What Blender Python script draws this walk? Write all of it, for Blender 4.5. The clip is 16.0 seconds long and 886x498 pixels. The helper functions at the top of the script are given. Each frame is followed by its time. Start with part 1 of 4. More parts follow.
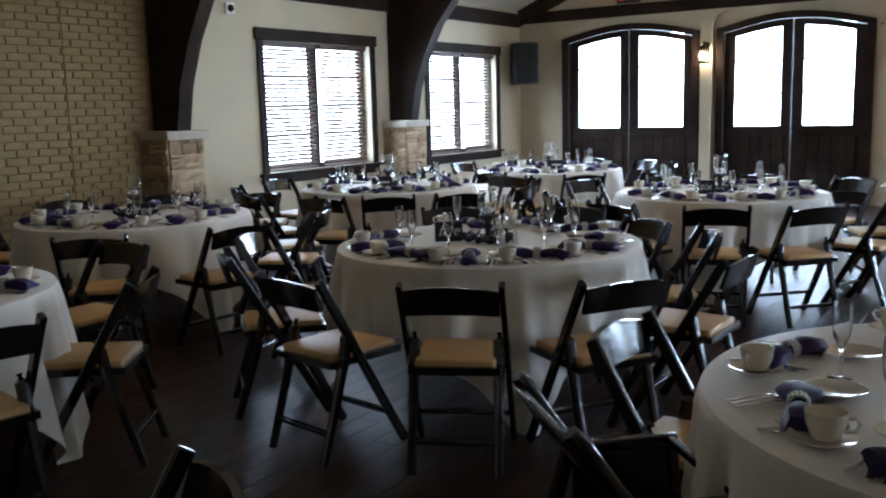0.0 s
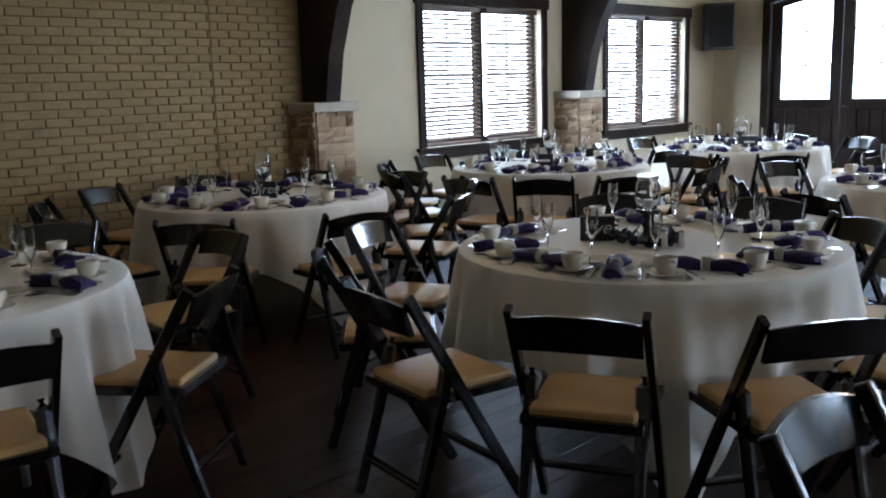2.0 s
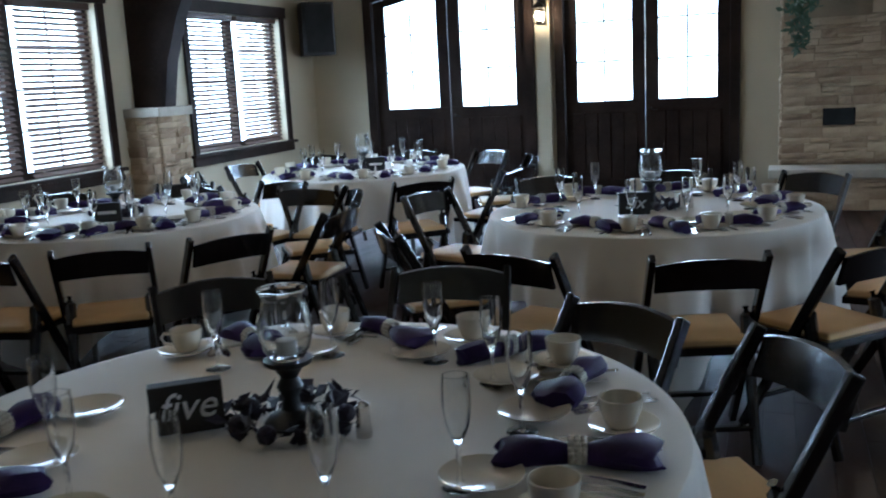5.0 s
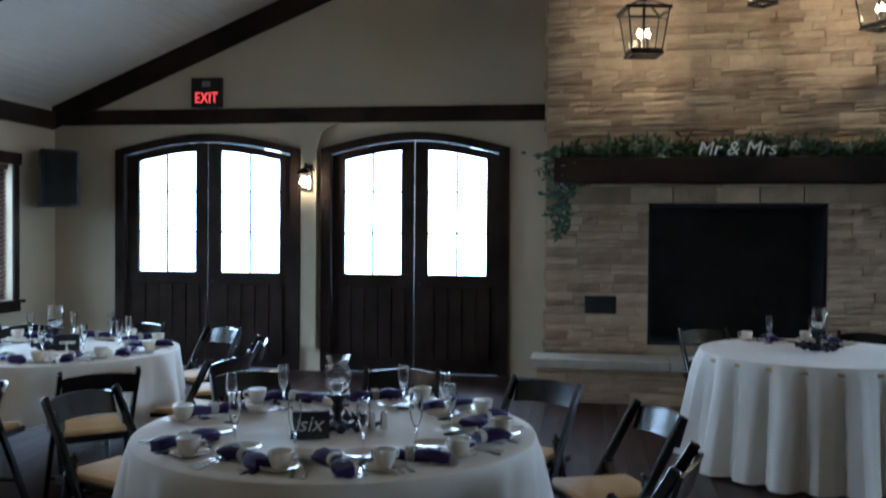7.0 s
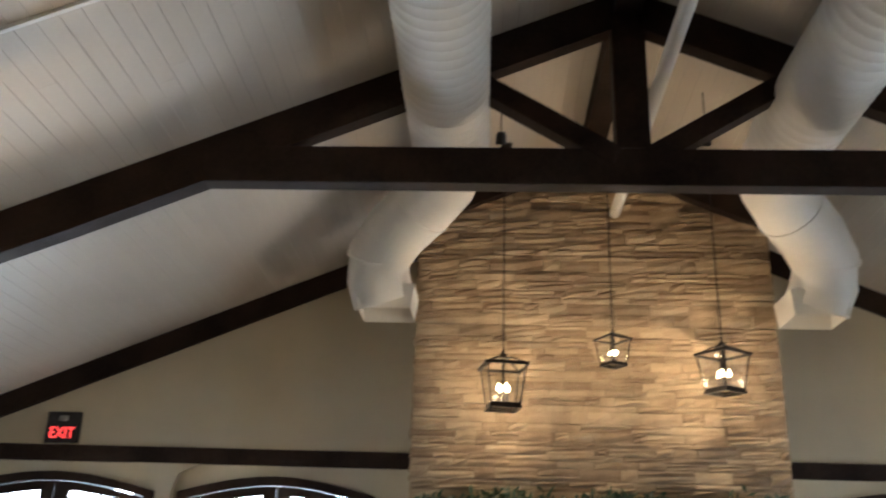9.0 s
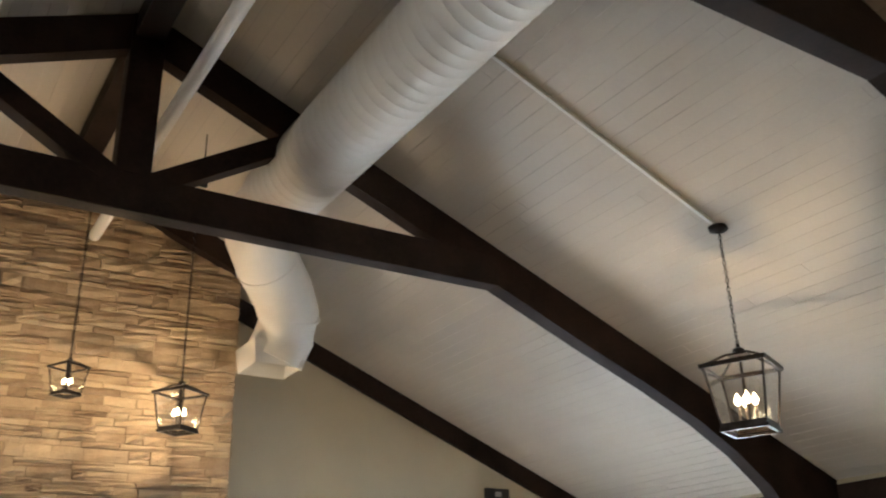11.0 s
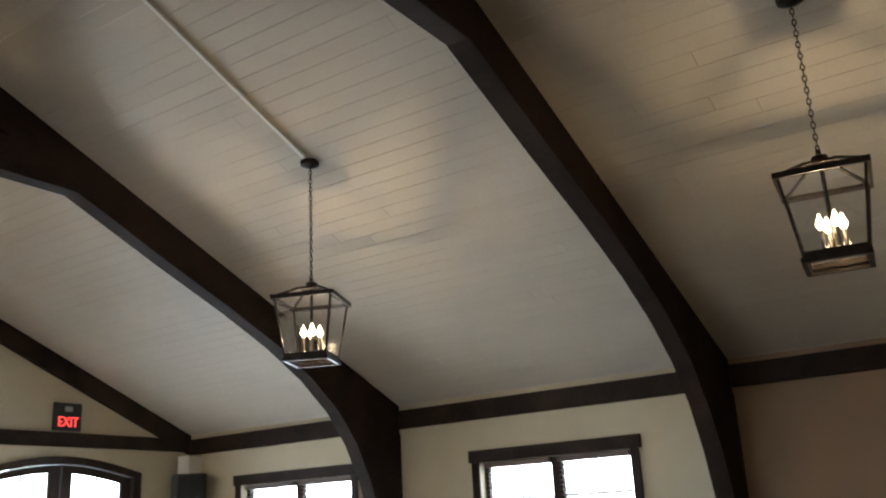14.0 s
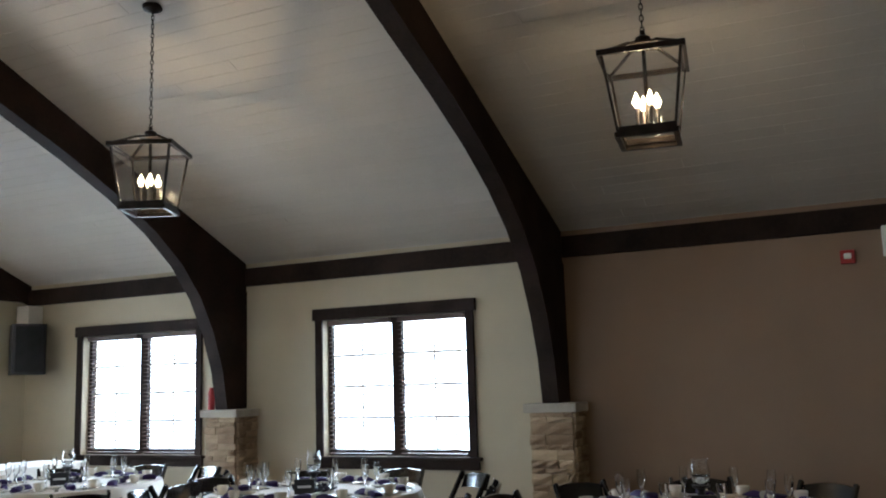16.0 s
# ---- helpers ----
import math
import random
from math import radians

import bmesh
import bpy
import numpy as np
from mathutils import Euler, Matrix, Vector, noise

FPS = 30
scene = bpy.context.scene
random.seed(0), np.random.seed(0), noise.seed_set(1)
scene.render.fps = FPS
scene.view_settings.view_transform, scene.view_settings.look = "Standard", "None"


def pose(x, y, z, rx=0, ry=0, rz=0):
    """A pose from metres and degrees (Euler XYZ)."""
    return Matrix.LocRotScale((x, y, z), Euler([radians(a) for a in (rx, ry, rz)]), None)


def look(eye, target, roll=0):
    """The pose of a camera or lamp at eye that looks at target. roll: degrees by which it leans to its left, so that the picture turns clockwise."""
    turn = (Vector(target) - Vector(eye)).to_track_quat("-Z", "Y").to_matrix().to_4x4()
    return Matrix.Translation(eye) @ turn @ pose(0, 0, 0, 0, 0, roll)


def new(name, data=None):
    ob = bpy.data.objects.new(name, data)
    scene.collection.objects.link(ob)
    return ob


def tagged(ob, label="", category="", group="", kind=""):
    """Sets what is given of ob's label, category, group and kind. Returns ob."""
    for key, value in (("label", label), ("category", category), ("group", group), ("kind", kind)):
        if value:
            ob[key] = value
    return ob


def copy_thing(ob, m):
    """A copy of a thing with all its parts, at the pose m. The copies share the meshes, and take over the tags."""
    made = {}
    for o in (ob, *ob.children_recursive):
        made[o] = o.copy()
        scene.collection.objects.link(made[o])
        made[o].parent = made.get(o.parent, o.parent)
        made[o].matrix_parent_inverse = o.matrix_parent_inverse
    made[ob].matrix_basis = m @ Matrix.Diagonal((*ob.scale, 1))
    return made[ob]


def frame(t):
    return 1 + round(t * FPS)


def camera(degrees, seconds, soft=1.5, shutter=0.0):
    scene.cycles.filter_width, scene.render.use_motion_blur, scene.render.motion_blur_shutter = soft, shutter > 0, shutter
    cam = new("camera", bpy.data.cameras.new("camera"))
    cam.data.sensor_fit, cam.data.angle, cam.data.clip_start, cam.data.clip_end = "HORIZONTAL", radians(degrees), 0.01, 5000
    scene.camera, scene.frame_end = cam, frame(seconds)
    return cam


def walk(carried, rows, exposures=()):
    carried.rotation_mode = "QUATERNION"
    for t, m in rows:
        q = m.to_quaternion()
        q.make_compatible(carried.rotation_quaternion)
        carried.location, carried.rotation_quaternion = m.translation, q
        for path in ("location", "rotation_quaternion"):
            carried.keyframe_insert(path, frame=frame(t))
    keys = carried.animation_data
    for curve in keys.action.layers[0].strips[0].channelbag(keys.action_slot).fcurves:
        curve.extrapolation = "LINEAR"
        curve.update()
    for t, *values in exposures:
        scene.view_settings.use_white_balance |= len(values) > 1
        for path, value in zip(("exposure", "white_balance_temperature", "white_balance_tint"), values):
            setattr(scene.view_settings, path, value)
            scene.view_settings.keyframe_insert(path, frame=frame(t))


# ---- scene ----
FOV = 52.26
ROWS = [  # seconds, x, y, z, pitch, roll, yaw
    (0, -0.326, -13.434, 1.487, -8.92, 1.52, 33.28),
    (0.5, -0.331, -13.259, 1.468, -9.41, 2.12, 38.51),
    (1, -0.465, -13.049, 1.464, -9.61, 2.07, 41.97),
    (1.5, -0.560, -12.844, 1.447, -10.29, 2.28, 43.55),
    (2, -0.678, -12.577, 1.465, -10.39, 1.72, 45.17),
    (2.5, -0.940, -12.326, 1.432, -10.33, 1.54, 44.41),
    (3, -1.232, -12.050, 1.443, -10.61, 1.98, 40.88),
    (3.5, -1.555, -11.675, 1.441, -10.90, 2.25, 39.79),
    (4, -1.864, -11.337, 1.407, -9.11, 1.37, 32.27),
    (4.2, -1.949, -11.256, 1.465, -10.27, 1.85, 24.80),
    (6.3, -1.528, -10.037, 1.464, -10.77, 1.97, 17.41),
    (6.5, -1.494, -9.949, 1.490, -9.10, 0.66, 15.96),
    (7, -1.446, -9.831, 1.576, -1.07, -0.44, 8.80),
    (7.5, -1.333, -9.806, 1.546, 6.39, -0.57, 9.21),
    (8, -1.210, -9.738, 1.611, 10.51, -1.32, 9.65),
    (8.5, -1.210, -9.709, 1.672, 14.50, -1.37, 9.48),
    (9, -1.085, -9.785, 1.620, 20.60, -1.72, 2.40),
    (9.5, -1.218, -9.835, 1.546, 22.50, -0.28, -8.38),
    (10, -1.337, -9.762, 1.532, 23.06, 1.00, -17.25),
    (10.2, -1.334, -9.734, 1.539, 23.21, 1.22, -20.67),
    (12.3, -1.000, -9.920, 1.620, 23.38, 1.81, -44.09),
    (12.5, -0.970, -9.940, 1.625, 23.38, 1.95, -45.61),
    (13, -0.880, -9.980, 1.640, 21.35, 2.41, -48.77),
    (13.5, -0.800, -10.014, 1.642, 20.47, 2.59, -51.02),
    (14, -0.926, -10.011, 1.659, 16.98, 2.97, -55.63),
    (14.5, -1.017, -10.085, 1.586, 14.49, 2.98, -60.19),
    (15, -0.965, -10.180, 1.546, 11.54, 2.07, -62.01),
    (15.5, -0.933, -10.250, 1.528, 9.04, 1.69, -63.29),
    (16, -0.933, -10.270, 1.529, 8.57, 1.73, -64.31),
]
cam = camera(FOV, 16.0, soft=2.0, shutter=0.25)
walk(cam, [(t, pose(x, y, z, 90 + p, r, w)) for t, x, y, z, p, r, w in ROWS],
     exposures=[(0.0, 0.52, 5250, 8), (2.5, 0.55, 5250, 8), (3.5, 0.5, 5200, 8), (4.2, 0.3, 5100, 6), (6.3, -0.22, 4450, 4), (6.9, -0.3, 4650, 4), (7.5, -0.15, 5150, 6),
                (8.5, 0.14, 5600, 9), (9.3, 0.55, 5750, 10), (10.2, 0.62, 5850, 10), (13.0, 0.45, 6050, 9), (14.5, 0.18, 5850, 8), (16.0, 0.02, 5500, 8)])

# ---- light ----
WALL, EAVE, PEAK, SLOPE = 7.6, 3.01, 6.2, 0.42
SKY_POWER = 45.0       # per square metre of window
LAMP_POWER = 30.0

world = bpy.data.worlds.new("sky")
scene.world = world
world.use_nodes = True
wn = world.node_tree
sky = wn.nodes.new("ShaderNodeTexSky")
sky.sky_type, sky.sun_disc = "NISHITA", False
sky.sun_elevation, sky.sun_rotation = radians(48), radians(20)
wn.links.new(sky.outputs[0], wn.nodes["Background"].inputs[0])
wn.nodes["Background"].inputs[1].default_value = 0.12


def sky_lamp(name, m, w, h, power, spread=140):
    d = bpy.data.lights.new(name, "AREA")
    d.shape, d.size, d.size_y, d.energy, d.color = "RECTANGLE", w, h, power * w * h, (0.86, 0.94, 1.0)
    d.spread = radians(spread)
    ob = new(name, d)
    ob.matrix_world = m
    return ob


def bulb_lamp(name, p, power, radius=0.04):
    d = bpy.data.lights.new(name, "POINT")
    d.energy, d.shadow_soft_size, d.color = power, radius, (1.0, 0.72, 0.42)
    ob = new(name, d)
    ob.location = p
    return ob


# ---- materials ----
def mat(name, base, rough=0.6, metal=0.0, vary=0.12, scale=3.0, fine=60.0, bump=0.1, other=None, stretch=(1, 1, 1), rand=0.0,
        coat=0.0, emit=0.0, trans=0.0, sheen=0.0, island=False, spec=0.5):
    m = bpy.data.materials.new(name)
    m.use_nodes = True
    nt = m.node_tree
    n, l = nt.nodes, nt.links
    b = n["Principled BSDF"]
    b.inputs["Metallic"].default_value = metal
    b.inputs["Coat Weight"].default_value = coat
    b.inputs["Specular IOR Level"].default_value = spec
    b.inputs["Coat Roughness"].default_value = 0.12
    b.inputs["Transmission Weight"].default_value = trans
    b.inputs["Sheen Weight"].default_value = sheen
    if trans:
        b.inputs["IOR"].default_value = 1.52
    co = n.new("ShaderNodeTexCoord")
    mp = n.new("ShaderNodeMapping")
    mp.inputs["Scale"].default_value = stretch
    l.new(co.outputs["Object"], mp.inputs["Vector"])
    big, small = n.new("ShaderNodeTexNoise"), n.new("ShaderNodeTexNoise")
    big.inputs["Scale"].default_value, small.inputs["Scale"].default_value = scale, fine
    big.inputs["Detail"].default_value, small.inputs["Detail"].default_value = 5, 3
    l.new(mp.outputs[0], big.inputs["Vector"])
    l.new(mp.outputs[0], small.inputs["Vector"])
    mix = n.new("ShaderNodeMix")
    mix.data_type = "RGBA"
    c2 = other or tuple(c * (1 - 3 * vary) for c in base)
    mix.inputs["A"].default_value, mix.inputs["B"].default_value = (*base, 1), (*c2, 1)
    ramp = n.new("ShaderNodeMapRange")
    ramp.inputs["From Min"].default_value, ramp.inputs["From Max"].default_value = 0.35, 0.72
    add = n.new("ShaderNodeMath")
    add.operation = "MULTIPLY_ADD"
    l.new(small.outputs[0], add.inputs[0])
    add.inputs[1].default_value = 0.35
    l.new(big.outputs[0], add.inputs[2])
    sub = n.new("ShaderNodeMath")
    sub.operation = "SUBTRACT"
    l.new(add.outputs[0], sub.inputs[0])
    sub.inputs[1].default_value = 0.17
    if rand:
        info = n.new("ShaderNodeNewGeometry" if island else "ShaderNodeObjectInfo")
        rm = n.new("ShaderNodeMath")
        rm.operation = "MULTIPLY_ADD"
        l.new(info.outputs["Random Per Island" if island else "Random"], rm.inputs[0])
        rm.inputs[1].default_value = rand
        l.new(sub.outputs[0], rm.inputs[2])
        l.new(rm.outputs[0], ramp.inputs["Value"])
        ramp.inputs["From Max"].default_value = 0.72 + rand
    else:
        l.new(sub.outputs[0], ramp.inputs["Value"])
    l.new(ramp.outputs[0], mix.inputs["Factor"])
    l.new(mix.outputs["Result"], b.inputs["Base Color"])
    rr = n.new("ShaderNodeMapRange")
    spread = 0.01 if trans else 0.09
    rr.inputs["To Min"].default_value, rr.inputs["To Max"].default_value = max(0.0, rough - spread), min(1, rough + spread)
    l.new(big.outputs[0], rr.inputs["Value"])
    l.new(rr.outputs[0], b.inputs["Roughness"])
    if bump:
        bp = n.new("ShaderNodeBump")
        bp.inputs["Strength"].default_value, bp.inputs["Distance"].default_value = bump, 0.01
        l.new(small.outputs[0], bp.inputs["Height"])
        l.new(bp.outputs[0], b.inputs["Normal"])
    if emit:
        b.inputs["Emission Color"].default_value = (*base, 1)
        b.inputs["Emission Strength"].default_value = emit
    return m


M_PLASTER = mat("plaster", (0.52, 0.445, 0.305), 0.8, vary=0.04, scale=1.2, fine=90, bump=0.15)
M_TAN = mat("tan_plaster", (0.30, 0.20, 0.125), 0.8, vary=0.04, scale=1.2, fine=90, bump=0.15)
M_BRICK = mat("painted_brick", (0.3, 0.208, 0.088), 0.75, vary=0.06, scale=6, fine=80, bump=0.4, rand=0.25)
M_BRICKS = mat("painted_brick_far", (0.3, 0.208, 0.088), 0.75, vary=0.06, scale=6, fine=80, bump=0.4, rand=0.25, island=True)
M_MORTAR = mat("painted_mortar", (0.25, 0.172, 0.074), 0.85, vary=0.06, scale=6, fine=80, bump=0.4)
M_CEIL = mat("ceiling_boards", (0.58, 0.52, 0.43), 0.6, vary=0.05, scale=0.7, fine=40, bump=0.08, rand=0.12, island=True)
M_GAP = mat("board_gap", (0.42, 0.37, 0.3), 0.9, vary=0.1)
M_BEAM = mat("dark_stained_timber", (0.03, 0.017, 0.0115), 0.74, vary=0.2, scale=2, fine=30, bump=0.3, spec=0.16)
M_FLOOR = mat("dark_floor_boards", (0.045, 0.017, 0.009), 0.42, vary=0.2, scale=2.5, fine=40, bump=0.08, stretch=(4, 0.6, 1), rand=0.2, island=True, coat=0.05, spec=0.3)
M_FLOOR1 = mat("dark_floor_board", (0.045, 0.017, 0.009), 0.42, vary=0.2, scale=2.5, fine=40, bump=0.08, stretch=(4, 0.6, 1), rand=0.2, coat=0.05, spec=0.3)
M_SUBFLOOR = mat("floor_joint", (0.012, 0.008, 0.006), 0.8)
M_STONE = mat("ledge_stone", (0.52, 0.39, 0.24), 0.85, vary=0.15, scale=4, fine=45, bump=0.6, other=(0.2, 0.125, 0.07), rand=0.62)
M_STONES = mat("ledge_stone_rest", (0.52, 0.39, 0.24), 0.85, vary=0.15, scale=4, fine=45, bump=0.6, other=(0.2, 0.125, 0.07), rand=0.62, island=True)
M_STONE_MORTAR = mat("stone_mortar", (0.3, 0.22, 0.13), 0.9, fine=80, bump=0.5)
M_LIME = mat("limestone_cap", (0.44, 0.39, 0.31), 0.8, vary=0.06, scale=8, fine=70, bump=0.3)
M_CHAIR = mat("black_lacquered_wood", (0.012, 0.009, 0.008), 0.2, vary=0.15, scale=8, fine=60, bump=0.05, coat=0.5)
M_SEAT = mat("tan_vinyl", (0.58, 0.35, 0.13), 0.5, vary=0.05, scale=5, fine=150, bump=0.1)
M_CLOTH = mat("white_cotton", (0.84, 0.785, 0.7), 0.85, vary=0.03, scale=3, fine=300, bump=0.15, sheen=0.2)
M_PURPLE = mat("purple_satin", (0.032, 0.012, 0.095), 0.55, vary=0.15, scale=12, fine=200, bump=0.15, spec=0.25)
M_CHINA = mat("white_china", (0.75, 0.68, 0.55), 0.12, vary=0.01, bump=0.0, coat=0.5)
M_STEEL = mat("polished_steel", (0.75, 0.73, 0.7), 0.14, 1.0, vary=0.03, bump=0.0)
M_PEARL = mat("pearl_ring", (0.72, 0.68, 0.6), 0.22, 0.3, vary=0.05, scale=60, fine=200, bump=0.5)
M_GLASS = mat("clear_glass", (0.98, 0.99, 0.99), 0.01, vary=0.0, bump=0.0, trans=1.0)
M_PANE = mat("window_glass", (0.98, 0.99, 0.99), 0.01, vary=0.0, bump=0.0, trans=1.0)
M_BLACK = mat("black_paint", (0.015, 0.014, 0.014), 0.45, vary=0.1, scale=10, fine=90, bump=0.1)
M_BRONZE = mat("dark_bronze", (0.03, 0.022, 0.016), 0.38, 0.7, vary=0.15, scale=15, fine=90, bump=0.1)
M_BULB = mat("lit_bulb", (1.0, 0.72, 0.38), 0.4, vary=0, bump=0, emit=60.0)
M_CANDLE = mat("dark_candle_sleeve", (0.06, 0.042, 0.03), 0.5, vary=0.1)
M_DUCT = mat("white_painted_duct", (0.7, 0.66, 0.58), 0.42, vary=0.03, scale=2, fine=30, bump=0.05)
M_WHITE = mat("white_paint", (0.78, 0.76, 0.7), 0.5, vary=0.03, scale=5)
M_RED = mat("red_plastic", (0.4, 0.025, 0.025), 0.35, vary=0.08)
M_EXIT = mat("exit_letters", (1.0, 0.06, 0.05), 0.5, vary=0, bump=0, emit=1.6)
M_FIREBOX = mat("sooty_firebox", (0.012, 0.011, 0.010), 0.9, vary=0.2, scale=4, bump=0.4)
M_LEAF = mat("garland_leaf", (0.045, 0.085, 0.035), 0.5, vary=0.2, scale=20, other=(0.09, 0.13, 0.075), rand=0.4, island=True)
M_BLOOM = mat("cream_bloom", (0.6, 0.58, 0.5), 0.7, vary=0.06, scale=30)
M_DARKLEAF = mat("dark_wreath", (0.02, 0.012, 0.03), 0.55, vary=0.2, scale=20)
M_PAPER = mat("packet_paper", (0.7, 0.66, 0.6), 0.35, vary=0.05, scale=60)
M_CHALK = mat("chalk_lettering", (0.75, 0.74, 0.72), 0.8, vary=0.05, scale=40)
M_BLIND = mat("blind_slat", (0.10, 0.055, 0.035), 0.45, vary=0.1, scale=5)
M_GREY = mat("grey_plastic", (0.3, 0.29, 0.27), 0.5, vary=0.05)
M_LAWN = mat("lawn", (0.09, 0.13, 0.04), 0.9, vary=0.2, scale=0.5, fine=20)


# ---- mesh helpers ----
def bm_new():
    return bmesh.new()


def box(bm, x0, y0, z0, x1, y1, z1, bevel=0.0, m=None):
    r = bmesh.ops.create_cube(bm, size=1.0)
    t = Matrix.Translation(((x0 + x1) / 2, (y0 + y1) / 2, (z0 + z1) / 2)) @ Matrix.Diagonal((x1 - x0, y1 - y0, z1 - z0, 1))
    bmesh.ops.transform(bm, matrix=t, verts=r["verts"])
    vs = r["verts"]
    if bevel:
        es = list({e for v in vs for e in v.link_edges})
        o = bmesh.ops.bevel(bm, geom=es, offset=bevel, segments=2, affect="EDGES", profile=0.5)
        vs = list({v for f in o["faces"] for v in f.verts} | {v for v in vs if v.is_valid})
    if m is not None:
        bmesh.ops.transform(bm, matrix=m, verts=vs)
    return vs


def prism(bm, pts, axis, a, b):
    """A flat outline drawn out along an axis: 'x' takes (y, z), 'y' takes (x, z), 'z' takes (x, y)."""
    def at(p, v):
        return {"x": (v, p[0], p[1]), "y": (p[0], v, p[1]), "z": (p[0], p[1], v)}[axis]
    lo = [bm.verts.new(at(p, a)) for p in pts]
    hi = [bm.verts.new(at(p, b)) for p in pts]
    fs = [bm.faces.new(lo), bm.faces.new(hi[::-1])]
    for i in range(len(pts)):
        j = (i + 1) % len(pts)
        fs.append(bm.faces.new((lo[j], lo[i], hi[i], hi[j])))
    bmesh.ops.recalc_face_normals(bm, faces=fs)


def lathe(bm, prof, n=24, m=None, cap=False):
    rings = []
    made = []
    for r, z in prof:
        if r < 1e-5:
            v = bm.verts.new((0, 0, z))
            rings.append([v])
            made.append(v)
        else:
            ring = [bm.verts.new((r * math.cos(2 * math.pi * i / n), r * math.sin(2 * math.pi * i / n), z)) for i in range(n)]
            rings.append(ring)
            made += ring
    for a, b in zip(rings, rings[1:]):
        for i in range(n):
            j = (i + 1) % n
            if len(a) == 1 and len(b) == 1:
                continue
            if len(a) == 1:
                bm.faces.new((a[0], b[j], b[i]))
            elif len(b) == 1:
                bm.faces.new((a[i], a[j], b[0]))
            else:
                bm.faces.new((a[i], a[j], b[j], b[i]))
    if m is not None:
        bmesh.ops.transform(bm, matrix=m, verts=made)
    return made


def tube(bm, pts, r, n=8, flat=1.0):
    """A tube along points; flat squeezes its section."""
    pts = [Vector(p) for p in pts]
    rings = []
    for i, p in enumerate(pts):
        d = (pts[min(i + 1, len(pts) - 1)] - pts[max(i - 1, 0)]).normalized()
        up = Vector((0, 0, 1)) if abs(d.z) < 0.9 else Vector((0, 1, 0))
        u = d.cross(up).normalized()
        v = u.cross(d)
        rr = r[i] if isinstance(r, (list, tuple)) else r
        rings.append([bm.verts.new(p + rr * (math.cos(2 * math.pi * k / n) * u + flat * math.sin(2 * math.pi * k / n) * v)) for k in range(n)])
    for a, b in zip(rings, rings[1:]):
        for k in range(n):
            bm.faces.new((a[k], a[(k + 1) % n], b[(k + 1) % n], b[k]))
    bm.faces.new(rings[0][::-1])
    bm.faces.new(rings[-1])


def bar(bm, p, q, w, t, bevel=0.0):
    """A rectangular bar from p to q; w across (level), t the other way."""
    p, q = Vector(p), Vector(q)
    d = q - p
    z = d.normalized()
    ref = Vector((1, 0, 0)) if abs(z.x) < 0.9 else Vector((0, 1, 0))
    x = (ref - ref.dot(z) * z).normalized()
    y = z.cross(x)
    m = Matrix((x, y, z)).transposed().to_4x4()
    m.translation = (p + q) / 2
    return box(bm, -w / 2, -t / 2, -d.length / 2, w / 2, t / 2, d.length / 2, bevel, m)


def mesh(name, bm, material, smooth=False):
    me = bpy.data.meshes.new(name)
    bmesh.ops.recalc_face_normals(bm, faces=bm.faces)
    bm.to_mesh(me)
    bm.free()
    me.materials.append(material)
    if smooth:
        me.shade_smooth()
        me.set_sharp_from_angle(angle=radians(40))
    return me


def part(name, bm, material, parent=None, label="", smooth=False):
    ob = new(name, bm if isinstance(bm, bpy.types.Mesh) else mesh(name, bm, material, smooth))
    if parent:
        ob.parent = parent
    return tagged(ob, label)


def thing(name, label, category, m=None, group="", kind=""):
    ob = new(name)
    ob.empty_display_size = 0.1
    if m is not None:
        ob.matrix_world = m
    return tagged(ob, label, category, group, kind)


def solid(name, bm, material, label, category, kind="", smooth=False, group=""):
    return tagged(new(name, mesh(name, bm, material, smooth)), label, category, group, kind)


def lettering(text, size, depth, material, shear=0.0):
    c = bpy.data.curves.new("lettering", "FONT")
    c.body, c.size, c.extrude, c.shear, c.align_x, c.align_y = text, size, depth, shear, "CENTER", "CENTER"
    tmp = new("lettering", c)
    bpy.context.view_layer.update()
    me = bpy.data.meshes.new_from_object(tmp)
    bpy.data.objects.remove(tmp)
    me.materials.clear()
    me.materials.append(material)
    return me


def ceil_z(x):
    return PEAK - SLOPE * abs(x)


# ---- structure ----
BACK = -17.0
TRUSS_B, TRUSS_A, TRUSS_C = -3.57, -7.45, -11.33

bm = bm_new()
box(bm, -WALL - 0.3, BACK - 0.3, -0.2, WALL + 0.3, 0.3, -0.012)
solid("floor", bm, M_SUBFLOOR, "dark brown wooden floor of narrow boards", "floor", "structure")

bm = bm_new()
box(bm, -60, -60, -0.5, 60, 60, -0.21)
solid("ground", bm, M_LAWN, "green lawn around the hall", "ground", "structure")

# left and right walls with two windows each
WIN_L = [(-6.07, -3.96), (-2.80, -0.72)]
WIN_R = [(-6.54, -4.61), (-3.0, -0.96)]
WZ0, WZ1 = 0.80, 2.28
TR = 0.09


def side_wall(name, sx, wins, material, label):
    bm = bm_new()
    x0, x1 = sorted((sx * WALL, sx * (WALL + 0.25)))
    ys = [-7.45] + [v for a, b in wins for v in (a + TR, b - TR)] + [0.25]
    for i in range(0, len(ys), 2):
        box(bm, x0, ys[i], 0, x1, ys[i + 1], EAVE + 0.1)
    for a, b in wins:
        box(bm, x0, a + TR, 0, x1, b - TR, WZ0)
        box(bm, x0, a + TR, WZ1, x1, b - TR, EAVE + 0.1)
    return solid(name, bm, material, label, "wall", "structure")


